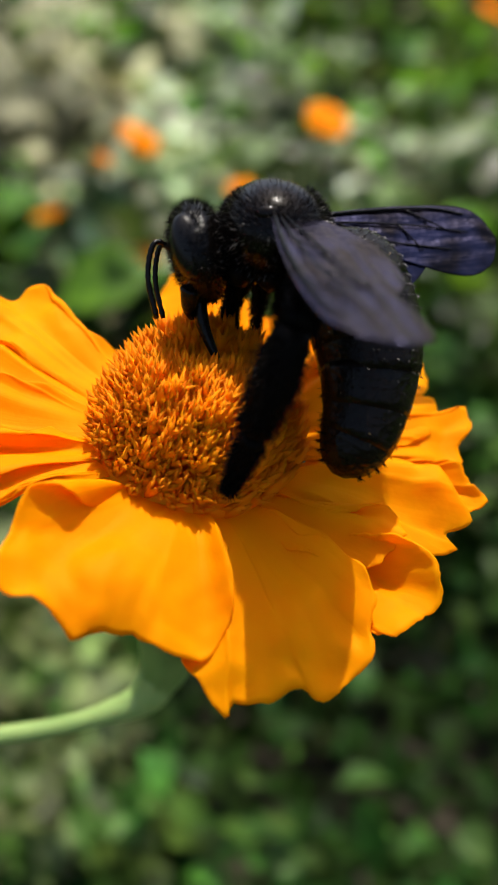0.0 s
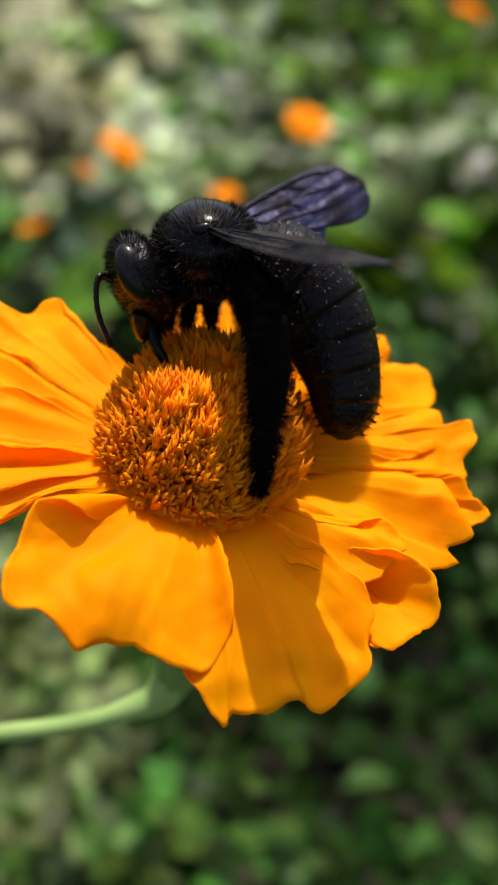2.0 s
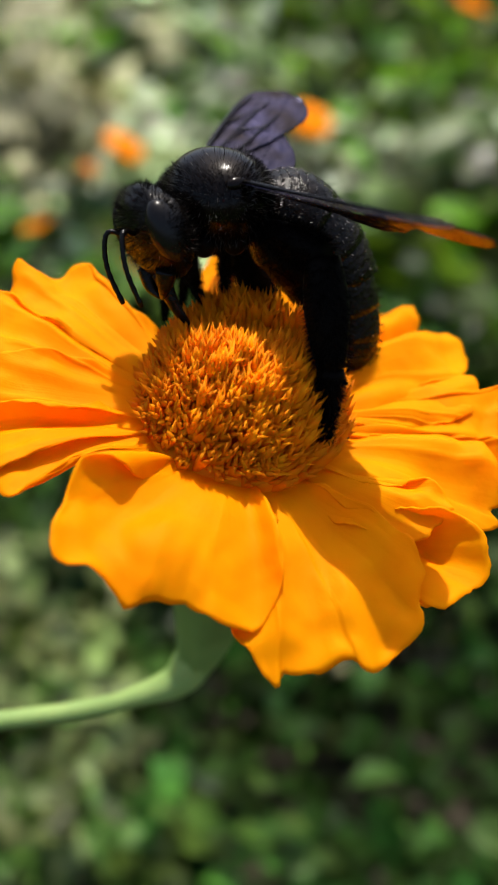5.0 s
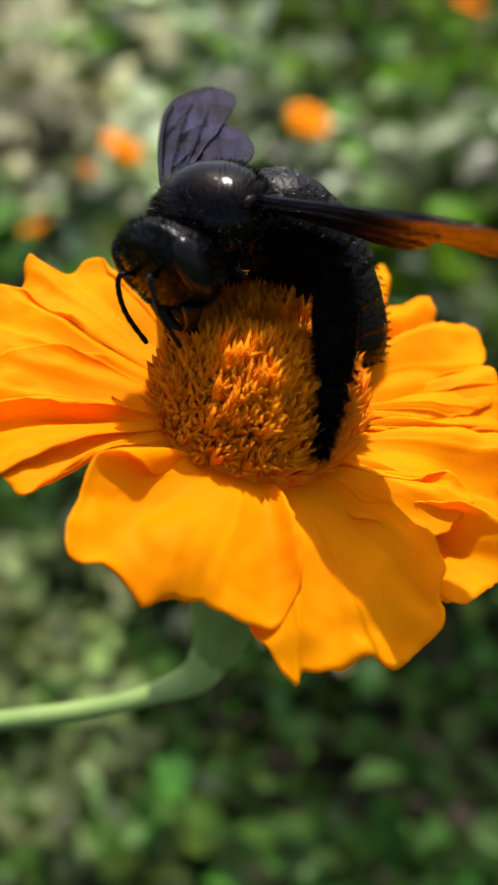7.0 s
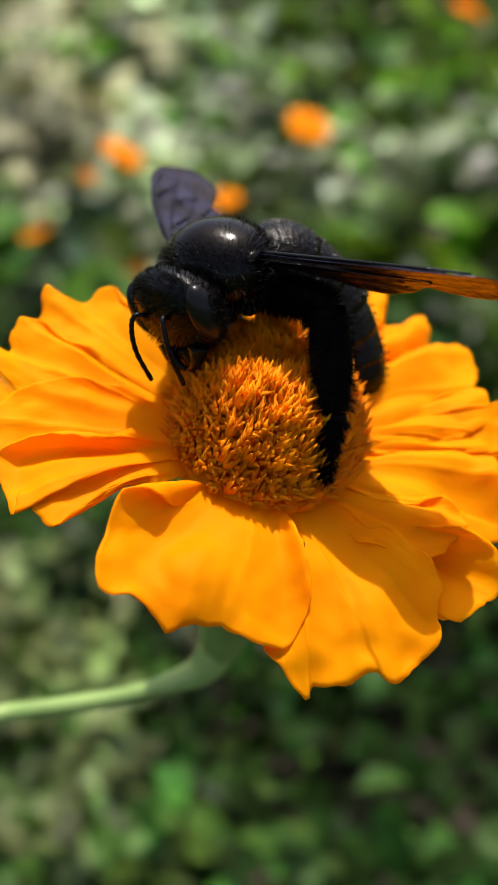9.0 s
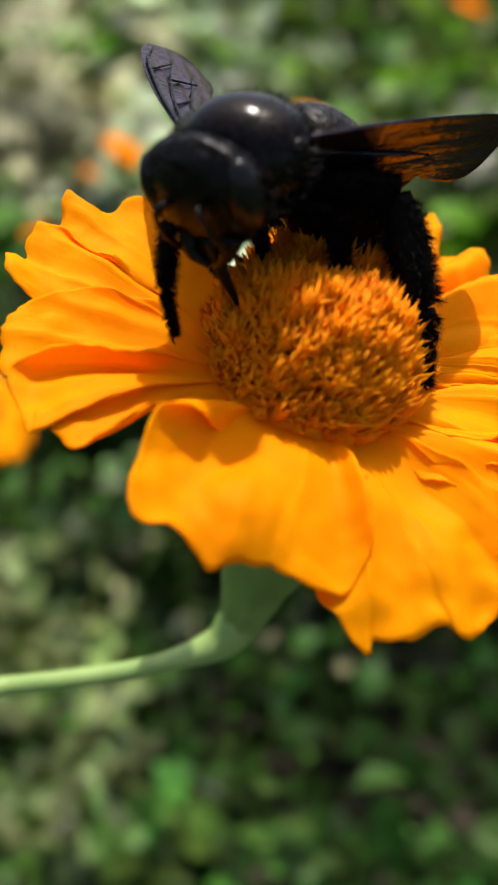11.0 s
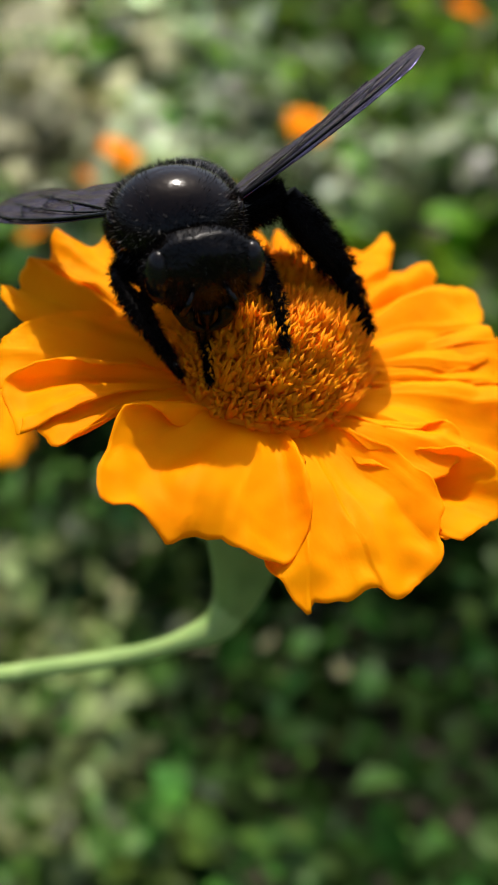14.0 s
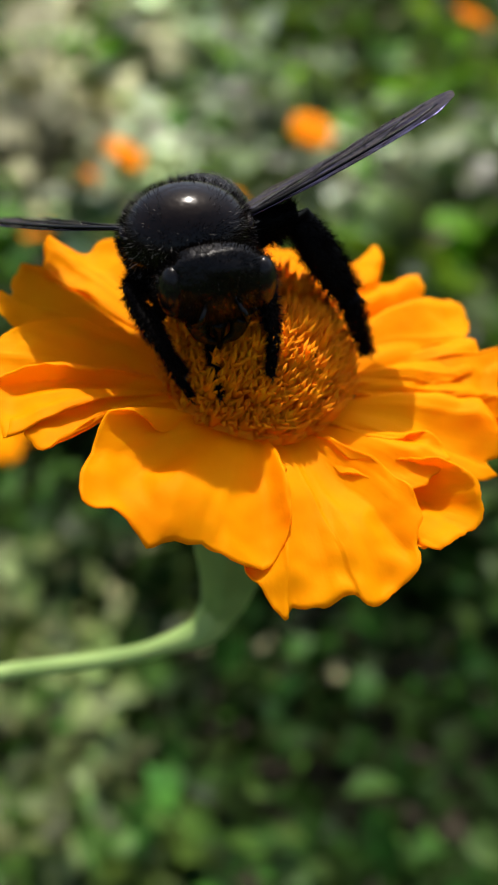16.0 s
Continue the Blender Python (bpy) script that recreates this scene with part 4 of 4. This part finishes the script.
HEAD_ROWS = [
    (0.0, 5.20, 0.00, -1.30, 0.0, 14.0, 0.0),
    (0.5, 5.20, 0.00, -1.30, 0.0, 14.0, 0.0),
    (1.0, 5.20, 0.00, -1.30, 0.0, 14.0, 0.0),
    (1.5, 5.20, 0.00, -1.30, 0.0, 14.0, 0.0),
    (2.0, 5.20, 0.00, -1.30, 0.0, 14.0, 0.0),
    (2.5, 5.20, 0.00, -1.30, 0.0, 14.0, 0.0),
    (3.0, 5.20, 0.00, -1.30, 0.0, 14.0, 0.0),
    (3.5, 5.20, 0.00, -1.30, 0.0, 14.0, 0.0),
    (4.0, 5.20, 0.00, -1.30, 0.0, 14.0, 0.0),
    (4.2, 5.20, 0.00, -1.30, 0.0, 14.0, 0.0),
    (6.3, 5.20, 0.00, -1.30, 0.0, 14.0, 0.0),
    (6.5, 5.20, 0.00, -1.30, 0.0, 14.0, 0.0),
    (7.0, 5.17, 0.00, -1.26, 0.0, 12.8, 0.0),
    (7.5, 5.14, 0.00, -1.22, 0.0, 11.6, 0.0),
    (8.0, 5.12, 0.00, -1.18, 0.0, 10.4, 0.0),
    (8.5, 5.09, 0.00, -1.13, 0.0, 9.2, 0.0),
    (9.0, 5.06, 0.00, -1.09, 0.0, 8.0, 0.0),
    (9.2, 5.05, 0.00, -1.07, 0.0, 7.5, 0.0),
    (11.3, 4.60, 0.20, -0.20, 0.0, 8.0, 0.0),
    (11.5, 4.60, 0.20, -0.25, 0.0, 8.0, 0.0),
    (12.0, 4.60, 0.30, -1.20, 0.0, 5.0, 0.0),
    (12.5, 4.60, 0.60, -1.00, 0.0, 5.0, 0.0),
    (13.0, 4.60, 0.70, -0.90, 0.0, 4.0, 0.0),
    (13.5, 4.60, 0.90, -0.90, 0.0, 3.0, 0.0),
    (14.0, 4.60, 1.29, -0.80, 0.0, 2.0, 0.0),
    (14.5, 4.60, 1.31, -0.80, 0.0, 2.0, 0.0),
    (15.0, 4.60, 1.34, -0.70, 0.0, 2.0, 0.0),
    (15.5, 4.60, 1.37, -0.70, 0.0, 2.0, 0.0),
    (16.0, 4.60, 1.40, -0.70, 0.0, 2.0, 0.0),
]
FEELER_SWING = [(0.0, 0), (1.0, 5), (2.0, -3), (4.0, 2), (6.3, -4), (7.0, 2), (9.2, 0), (11.3, 45), (12.5, 58), (14.0, 52), (16.0, 58)]
LEFT_WING_ROWS = [
    (0.0, -0.30, 4.45, 0.80, -1.33, 26.26, 104.10),
    (0.5, -0.30, 4.45, 0.80, -4.81, 23.96, 106.31),
    (1.0, -0.30, 4.45, 0.80, 10.92, 24.67, 116.85),
    (1.5, -0.30, 4.45, 0.80, -15.40, 11.69, 104.49),
    (2.0, -0.30, 4.45, 0.80, -4.06, 17.36, 104.56),
    (2.5, -0.30, 4.45, 0.80, 14.54, 22.54, 140.81),
    (3.0, -0.30, 4.45, 0.80, -16.82, 11.15, 104.11),
    (3.5, -0.30, 4.45, 0.80, -16.38, 11.26, 100.61),
    (4.0, -0.30, 4.45, 0.80, -22.08, 16.15, 99.88),
    (4.2, -0.30, 4.45, 0.80, -16.87, 20.24, 106.26),
    (6.3, -0.30, 4.45, 0.80, -26.44, 3.84, 96.62),
    (6.5, -0.30, 4.45, 0.80, -29.79, 3.11, 88.10),
    (7.0, -0.30, 4.45, 0.80, -37.27, 9.47, 89.80),
    (7.5, -0.30, 4.45, 0.80, -34.83, 8.11, 94.07),
    (8.0, -0.30, 4.45, 0.80, -34.91, 5.75, 89.34),
    (8.5, -0.30, 4.45, 0.80, -37.86, 9.82, 92.89),
    (9.0, -0.30, 4.45, 0.80, -36.45, 10.71, 98.00),
    (9.2, -0.30, 4.45, 0.80, -35.96, 16.55, 105.89),
    (11.3, -0.30, 4.45, 0.80, -52.59, 13.13, 158.11),
    (11.5, -0.30, 4.45, 0.80, -45.02, 6.11, 148.19),
    (12.0, -0.30, 4.45, 0.80, -26.29, -4.37, 119.30),
    (12.5, -0.30, 4.45, 0.80, -27.63, -13.35, 109.27),
    (13.0, -0.30, 4.45, 0.80, -29.97, -7.71, 119.12),
    (13.5, -0.30, 4.45, 0.80, -26.77, -13.21, 101.81),
    (14.0, -0.30, 4.45, 0.80, -35.12, -20.16, 112.95),
    (14.5, -0.30, 4.45, 0.80, -32.78, -11.95, 113.74),
    (15.0, -0.30, 4.45, 0.80, -32.75, -15.68, 110.07),
    (15.5, -0.30, 4.45, 0.80, -33.60, -15.60, 107.21),
    (16.0, -0.30, 4.45, 0.80, -32.78, -16.32, 104.60),
]
RIGHT_WING_ROWS = [
    (0.0, -0.30, -4.45, 0.80, 58.94, -3.64, -155.90),
    (0.5, -0.30, -4.45, 0.80, 57.25, -8.33, -166.36),
    (1.0, -0.30, -4.45, 0.80, 59.60, -15.45, -150.44),
    (1.5, -0.30, -4.45, 0.80, 55.67, -16.93, -150.57),
    (2.0, -0.30, -4.45, 0.80, 55.22, -16.89, -150.17),
    (2.5, -0.30, -4.45, 0.80, 47.40, -16.17, -131.26),
    (3.0, -0.30, -4.45, 0.80, 53.40, -16.24, -148.42),
    (3.5, -0.30, -4.45, 0.80, 51.48, -16.54, -153.56),
    (4.0, -0.30, -4.45, 0.80, 51.65, -11.70, -153.46),
    (4.2, -0.30, -4.45, 0.80, 42.32, -25.68, -150.63),
    (6.3, -0.30, -4.45, 0.80, 5.03, -12.94, -139.47),
    (6.5, -0.30, -4.45, 0.80, 3.07, -11.15, -134.46),
    (7.0, -0.30, -4.45, 0.80, 2.50, -12.21, -140.61),
    (7.5, -0.30, -4.45, 0.80, 7.82, -7.21, -130.77),
    (8.0, -0.30, -4.45, 0.80, 13.01, -10.70, -133.27),
    (8.5, -0.30, -4.45, 0.80, 20.65, -5.71, -138.61),
    (9.0, -0.30, -4.45, 0.80, 27.93, -8.30, -133.73),
    (9.2, -0.30, -4.45, 0.80, 27.83, -4.16, -139.56),
    (11.3, -0.30, -4.45, 0.80, 36.02, -2.25, -132.75),
    (11.5, -0.30, -4.45, 0.80, 29.72, 4.33, -122.67),
    (12.0, -0.30, -4.45, 0.80, 7.86, 10.59, -119.32),
    (12.5, -0.30, -4.45, 0.80, 10.73, 19.12, -124.67),
    (13.0, -0.30, -4.45, 0.80, 11.87, 14.70, -122.66),
    (13.5, -0.30, -4.45, 0.80, 11.44, 17.96, -122.30),
    (14.0, -0.30, -4.45, 0.80, -2.39, 32.50, -141.53),
    (14.5, -0.30, -4.45, 0.80, 1.95, 24.76, -140.36),
    (15.0, -0.30, -4.45, 0.80, -2.16, 29.45, -144.72),
    (15.5, -0.30, -4.45, 0.80, -1.40, 31.37, -144.29),
    (16.0, -0.30, -4.45, 0.80, 24.14, 28.91, -136.49),
]
LEFT_FORELEG_ROWS = [
    (0.0, 2.40, 1.70, -2.90, -9.52, 32.65, -84.77),
    (0.5, 2.40, 1.70, -2.90, -4.32, 41.08, -77.79),
    (1.0, 2.40, 1.70, -2.90, -2.94, 41.29, -78.26),
    (1.5, 2.40, 1.70, -2.90, -1.98, 30.57, -80.59),
    (2.0, 2.40, 1.70, -2.90, 2.06, 33.14, -76.44),
    (2.5, 2.40, 1.70, -2.90, -1.44, 39.89, -81.83),
    (3.0, 2.40, 1.70, -2.90, 3.09, 40.27, -77.83),
    (3.5, 2.40, 1.70, -2.90, 3.95, 35.53, -80.64),
    (4.0, 2.40, 1.70, -2.90, 5.39, 39.13, -82.67),
    (4.2, 2.40, 1.70, -2.90, 7.04, 35.12, -84.84),
    (6.3, 2.40, 1.70, -2.90, 2.02, 40.99, -104.20),
    (6.5, 2.40, 1.70, -2.90, 7.75, 43.25, -105.63),
    (7.0, 2.40, 1.70, -2.90, 13.94, 43.90, -106.53),
    (7.5, 2.40, 1.70, -2.90, 21.19, 45.40, -104.97),
    (8.0, 2.40, 1.70, -2.90, 27.64, 42.61, -104.57),
    (8.5, 2.40, 1.70, -2.90, 32.40, 47.96, -105.24),
    (9.0, 2.40, 1.70, -2.90, 39.43, 45.47, -102.20),
    (9.2, 2.40, 1.70, -2.90, 45.97, 53.53, -98.49),
    (11.3, 2.40, 1.70, -2.90, 12.66, 59.00, -149.22),
    (11.5, 2.40, 1.70, -2.90, 21.27, 64.24, -148.99),
    (12.0, 2.40, 1.70, -2.90, 38.65, 75.22, -138.88),
    (12.5, 2.40, 1.70, -2.90, 177.10, 36.17, 10.02),
    (13.0, 2.40, 1.70, -2.90, 178.80, 42.69, 11.97),
    (13.5, 2.40, 1.70, -2.90, 173.14, 32.20, 9.29),
    (14.0, 2.40, 1.70, -2.90, 172.02, 50.10, -4.58),
    (14.5, 2.40, 1.70, -2.90, 168.24, 40.08, -5.73),
    (15.0, 2.40, 1.70, -2.90, 165.03, 47.60, -7.99),
    (15.5, 2.40, 1.70, -2.90, 161.97, 44.97, -8.33),
    (16.0, 2.40, 1.70, -2.90, 157.82, 41.97, -4.94),
]
LEFT_MIDLEG_ROWS = [
    (0.0, 0.20, 2.20, -3.20, 21.80, 25.38, -59.39),
    (0.5, 0.20, 2.20, -3.20, 10.38, 50.13, -77.01),
    (1.0, 0.20, 2.20, -3.20, 4.82, 42.94, -86.64),
    (1.5, 0.20, 2.20, -3.20, 3.07, 29.45, -93.55),
    (2.0, 0.20, 2.20, -3.20, 5.66, 32.28, -89.73),
    (2.5, 0.20, 2.20, -3.20, 3.93, 44.68, -86.44),
    (3.0, 0.20, 2.20, -3.20, -4.11, 39.20, -101.33),
    (3.5, 0.20, 2.20, -3.20, -6.70, 34.18, -110.10),
    (4.0, 0.20, 2.20, -3.20, -8.60, 37.88, -117.43),
    (4.2, 0.20, 2.20, -3.20, 6.98, 43.85, -101.14),
    (6.3, 0.20, 2.20, -3.20, 16.09, 37.41, -116.18),
    (6.5, 0.20, 2.20, -3.20, 33.12, 42.43, -112.66),
    (7.0, 0.20, 2.20, -3.20, 36.40, 48.92, -121.94),
    (7.5, 0.20, 2.20, -3.20, 39.36, 50.52, -125.69),
    (8.0, 0.20, 2.20, -3.20, 44.37, 47.24, -125.78),
    (8.5, 0.20, 2.20, -3.20, 42.35, 55.42, -130.30),
    (9.0, 0.20, 2.20, -3.20, 40.09, 52.18, -136.51),
    (9.2, 0.20, 2.20, -3.20, 41.49, 58.64, -136.52),
    (11.3, 0.20, 2.20, -3.20, 20.57, 77.58, 145.21),
    (11.5, 0.20, 2.20, -3.20, 54.67, 54.16, 177.98),
    (12.0, 0.20, 2.20, -3.20, -20.26, 50.95, 94.44),
    (12.5, 0.20, 2.20, -3.20, -55.92, 16.51, 33.49),
    (13.0, 0.20, 2.20, -3.20, -59.60, 17.87, 43.35),
    (13.5, 0.20, 2.20, -3.20, -73.48, 10.87, 34.50),
    (14.0, 0.20, 2.20, -3.20, -79.75, 16.95, 29.77),
    (14.5, 0.20, 2.20, -3.20, -76.28, 19.15, 14.01),
    (15.0, 0.20, 2.20, -3.20, -55.97, 19.83, 27.82),
    (15.5, 0.20, 2.20, -3.20, -63.16, 19.20, 19.86),
    (16.0, 0.20, 2.20, -3.20, -58.50, 20.80, 16.88),
]
LEFT_HINDLEG_ROWS = [
    (0.0, -2.00, 2.40, -2.80, -83.76, 70.65, 13.63),
    (0.5, -2.00, 2.40, -2.80, -26.13, 65.28, 76.56),
    (1.0, -2.00, 2.40, -2.80, -29.29, 60.51, 73.58),
    (1.5, -2.00, 2.40, -2.80, -52.51, 75.47, 47.83),
    (2.0, -2.00, 2.40, -2.80, -45.14, 75.05, 55.10),
    (2.5, -2.00, 2.40, -2.80, -2.93, 66.58, 100.89),
    (3.0, -2.00, 2.40, -2.80, -33.10, 72.21, 68.56),
    (3.5, -2.00, 2.40, -2.80, -31.42, 77.12, 69.86),
    (4.0, -2.00, 2.40, -2.80, -27.46, 73.37, 73.30),
    (4.2, -2.00, 2.40, -2.80, -23.52, 67.16, 79.31),
    (6.3, -2.00, 2.40, -2.80, -36.77, 70.83, 66.67),
    (6.5, -2.00, 2.40, -2.80, -50.88, 57.41, 48.83),
    (7.0, -2.00, 2.40, -2.80, -57.38, 54.80, 39.68),
    (7.5, -2.00, 2.40, -2.80, -52.52, 52.85, 44.01),
    (8.0, -2.00, 2.40, -2.80, -50.27, 54.33, 45.96),
    (8.5, -2.00, 2.40, -2.80, -51.19, 48.93, 44.19),
    (9.0, -2.00, 2.40, -2.80, -51.49, 48.65, 44.31),
    (9.2, -2.00, 2.40, -2.80, -51.49, 39.59, 46.60),
    (11.3, -2.00, 2.40, -2.80, -68.00, 58.08, 81.64),
    (11.5, -2.00, 2.40, -2.80, -72.00, 53.16, 75.42),
    (12.0, -2.00, 2.40, -2.80, -68.00, 33.70, 58.45),
    (12.5, -2.00, 2.40, -2.80, -68.00, 28.12, 49.37),
    (13.0, -2.00, 2.40, -2.80, -64.00, 30.46, 53.17),
    (13.5, -2.00, 2.40, -2.80, -64.00, 27.26, 46.87),
    (14.0, -2.00, 2.40, -2.80, -44.00, 29.31, 64.95),
    (14.5, -2.00, 2.40, -2.80, -44.00, 30.85, 60.39),
    (15.0, -2.00, 2.40, -2.80, -40.00, 32.89, 65.05),
    (15.5, -2.00, 2.40, -2.80, -40.00, 32.99, 63.16),
    (16.0, -2.00, 2.40, -2.80, -40.00, 32.89, 62.39),
]
RIGHT_FORELEG_ROWS = [
    (0.0, 2.40, -1.70, -2.90, 9.50, 39.47, -72.65),
    (0.5, 2.40, -1.70, -2.90, 16.06, 44.64, -63.16),
    (1.0, 2.40, -1.70, -2.90, 16.70, 47.26, -62.60),
    (1.5, 2.40, -1.70, -2.90, 12.87, 38.28, -68.44),
    (2.0, 2.40, -1.70, -2.90, 15.76, 35.27, -64.16),
    (2.5, 2.40, -1.70, -2.90, 13.28, 44.87, -68.09),
    (3.0, 2.40, -1.70, -2.90, 14.21, 35.11, -66.96),
    (3.5, 2.40, -1.70, -2.90, 12.16, 35.27, -70.58),
    (4.0, 2.40, -1.70, -2.90, 9.92, 35.03, -74.22),
    (4.2, 2.40, -1.70, -2.90, 7.00, 38.18, -78.59),
    (6.3, 2.40, -1.70, -2.90, 0.32, 50.89, -87.30),
    (6.5, 2.40, -1.70, -2.90, -0.09, 52.72, -87.15),
    (7.0, 2.40, -1.70, -2.90, -1.80, 53.25, -88.63),
    (7.5, 2.40, -1.70, -2.90, 0.19, 55.08, -85.73),
    (8.0, 2.40, -1.70, -2.90, -0.68, 52.32, -86.21),
    (8.5, 2.40, -1.70, -2.90, -2.53, 55.56, -88.14),
    (9.0, 2.40, -1.70, -2.90, -0.99, 56.74, -86.28),
    (9.2, 2.40, -1.70, -2.90, 27.77, 63.63, -53.47),
    (11.3, 2.40, -1.70, -2.90, -78.58, 72.02, -161.17),
    (11.5, 2.40, -1.70, -2.90, -85.60, 79.50, -166.50),
    (12.0, 2.40, -1.70, -2.90, 113.69, 47.73, 31.51),
    (12.5, 2.40, -1.70, -2.90, 106.87, 42.43, 21.96),
    (13.0, 2.40, -1.70, -2.90, 108.40, 49.89, 24.00),
    (13.5, 2.40, -1.70, -2.90, 104.99, 42.09, 19.29),
    (14.0, 2.40, -1.70, -2.90, 103.15, 63.79, 16.08),
    (14.5, 2.40, -1.70, -2.90, 96.05, 53.52, 7.28),
    (15.0, 2.40, -1.70, -2.90, 97.05, 59.60, 7.59),
    (15.5, 2.40, -1.70, -2.90, 95.81, 57.52, 5.46),
    (16.0, 2.40, -1.70, -2.90, 98.49, 51.84, 8.29),
]
RIGHT_MIDLEG_ROWS = [
    (0.0, 0.20, -2.20, -3.20, 3.54, 34.70, -78.44),
    (0.5, 0.20, -2.20, -3.20, 6.47, 39.97, -75.59),
    (1.0, 0.20, -2.20, -3.20, 4.55, 43.40, -77.20),
    (1.5, 0.20, -2.20, -3.20, 3.30, 35.24, -78.63),
    (2.0, 0.20, -2.20, -3.20, 9.99, 33.76, -72.99),
    (2.5, 0.20, -2.20, -3.20, 3.92, 38.29, -77.97),
    (3.0, 0.20, -2.20, -3.20, 5.95, 32.91, -76.49),
    (3.5, 0.20, -2.20, -3.20, 1.23, 34.09, -80.42),
    (4.0, 0.20, -2.20, -3.20, -3.07, 33.24, -84.04),
    (4.2, 0.20, -2.20, -3.20, -9.44, 35.83, -89.69),
    (6.3, 0.20, -2.20, -3.20, -26.68, 54.85, -109.12),
    (6.5, 0.20, -2.20, -3.20, -26.05, 56.43, -108.60),
    (7.0, 0.20, -2.20, -3.20, -28.69, 58.82, -111.65),
    (7.5, 0.20, -2.20, -3.20, -27.05, 58.50, -109.86),
    (8.0, 0.20, -2.20, -3.20, -24.67, 59.35, -107.35),
    (8.5, 0.20, -2.20, -3.20, -29.89, 57.01, -112.81),
    (9.0, 0.20, -2.20, -3.20, -20.00, 68.39, -102.68),
    (9.2, 0.20, -2.20, -3.20, -18.85, 71.11, -101.46),
    (11.3, 0.20, -2.20, -3.20, 31.35, 38.63, -9.88),
    (11.5, 0.20, -2.20, -3.20, 37.98, 33.87, -6.12),
    (12.0, 0.20, -2.20, -3.20, 58.60, 10.43, 23.98),
    (12.5, 0.20, -2.20, -3.20, 59.63, 4.25, 14.72),
    (13.0, 0.20, -2.20, -3.20, 59.80, 3.64, 13.08),
    (13.5, 0.20, -2.20, -3.20, 60.07, 3.78, 12.25),
    (14.0, 0.20, -2.20, -3.20, 62.86, 4.49, 3.21),
    (14.5, 0.20, -2.20, -3.20, 62.36, 3.65, 3.33),
    (15.0, 0.20, -2.20, -3.20, 62.48, 4.42, 4.24),
    (15.5, 0.20, -2.20, -3.20, 62.37, 3.95, 4.39),
    (16.0, 0.20, -2.20, -3.20, 62.31, 3.32, 2.91),
]
RIGHT_HINDLEG_ROWS = [
    (0.0, -2.00, -2.40, -2.80, -8.06, 40.48, -111.37),
    (0.5, -2.00, -2.40, -2.80, -14.23, 47.19, -117.87),
    (1.0, -2.00, -2.40, -2.80, -16.76, 51.72, -120.88),
    (1.5, -2.00, -2.40, -2.80, -11.01, 47.76, -114.76),
    (2.0, -2.00, -2.40, -2.80, -4.58, 48.25, -108.49),
    (2.5, -2.00, -2.40, -2.80, -12.63, 42.81, -115.86),
    (3.0, -2.00, -2.40, -2.80, -8.13, 47.16, -111.90),
    (3.5, -2.00, -2.40, -2.80, -12.12, 48.74, -115.93),
    (4.0, -2.00, -2.40, -2.80, -15.22, 47.57, -118.89),
    (4.2, -2.00, -2.40, -2.80, -22.57, 48.32, -126.42),
    (6.3, -2.00, -2.40, -2.80, -41.22, 62.36, -148.11),
    (6.5, -2.00, -2.40, -2.80, -43.04, 64.72, -150.16),
    (7.0, -2.00, -2.40, -2.80, -49.54, 66.98, -157.29),
    (7.5, -2.00, -2.40, -2.80, -47.96, 67.00, -155.54),
    (8.0, -2.00, -2.40, -2.80, -46.13, 68.36, -153.44),
    (8.5, -2.00, -2.40, -2.80, -48.09, 65.34, -155.76),
    (9.0, -2.00, -2.40, -2.80, -68.31, 74.29, -176.65),
    (9.2, -2.00, -2.40, -2.80, -80.23, 74.76, 170.85),
    (11.3, -2.00, -2.40, -2.80, -82.76, 43.11, 173.58),
    (11.5, -2.00, -2.40, -2.80, -88.03, 47.07, 166.07),
    (12.0, -2.00, -2.40, -2.80, -118.22, 49.44, 128.79),
    (12.5, -2.00, -2.40, -2.80, -136.94, 47.02, 108.87),
    (13.0, -2.00, -2.40, -2.80, -140.25, 45.29, 105.15),
    (13.5, -2.00, -2.40, -2.80, -142.15, 45.56, 103.66),
    (14.0, -2.00, -2.40, -2.80, -150.06, 44.37, 96.84),
    (14.5, -2.00, -2.40, -2.80, -152.35, 45.22, 95.40),
    (15.0, -2.00, -2.40, -2.80, -147.63, 46.94, 99.73),
    (15.5, -2.00, -2.40, -2.80, -147.64, 47.98, 100.11),
    (16.0, -2.00, -2.40, -2.80, -155.56, 44.49, 92.77),
]


def keyed(ob, rows):
    walk(ob, [(t, pose(x * MM, y * MM, z * MM, a, b, c)) for t, x, y, z, a, b, c in rows])


def motions():
    keyed(flower, FLOWER_ROWS)
    keyed(bee, BEE_ROWS)
    keyed(abdomen, ABDOMEN_ROWS)
    keyed(bee_head, HEAD_ROWS)
    for side, feeler in zip((1, -1), feelers):
        keyed(feeler, [(t, 1.7, 1.0 * side, 0.4, 0, swing, 0) for t, swing in FEELER_SWING])
    keyed(left_wing, LEFT_WING_ROWS)
    keyed(right_wing, RIGHT_WING_ROWS)
    for limb, rows in zip(legs, (LEFT_FORELEG_ROWS, LEFT_MIDLEG_ROWS, LEFT_HINDLEG_ROWS, RIGHT_FORELEG_ROWS, RIGHT_MIDLEG_ROWS, RIGHT_HINDLEG_ROWS)):
        keyed(limb, rows)


motions()
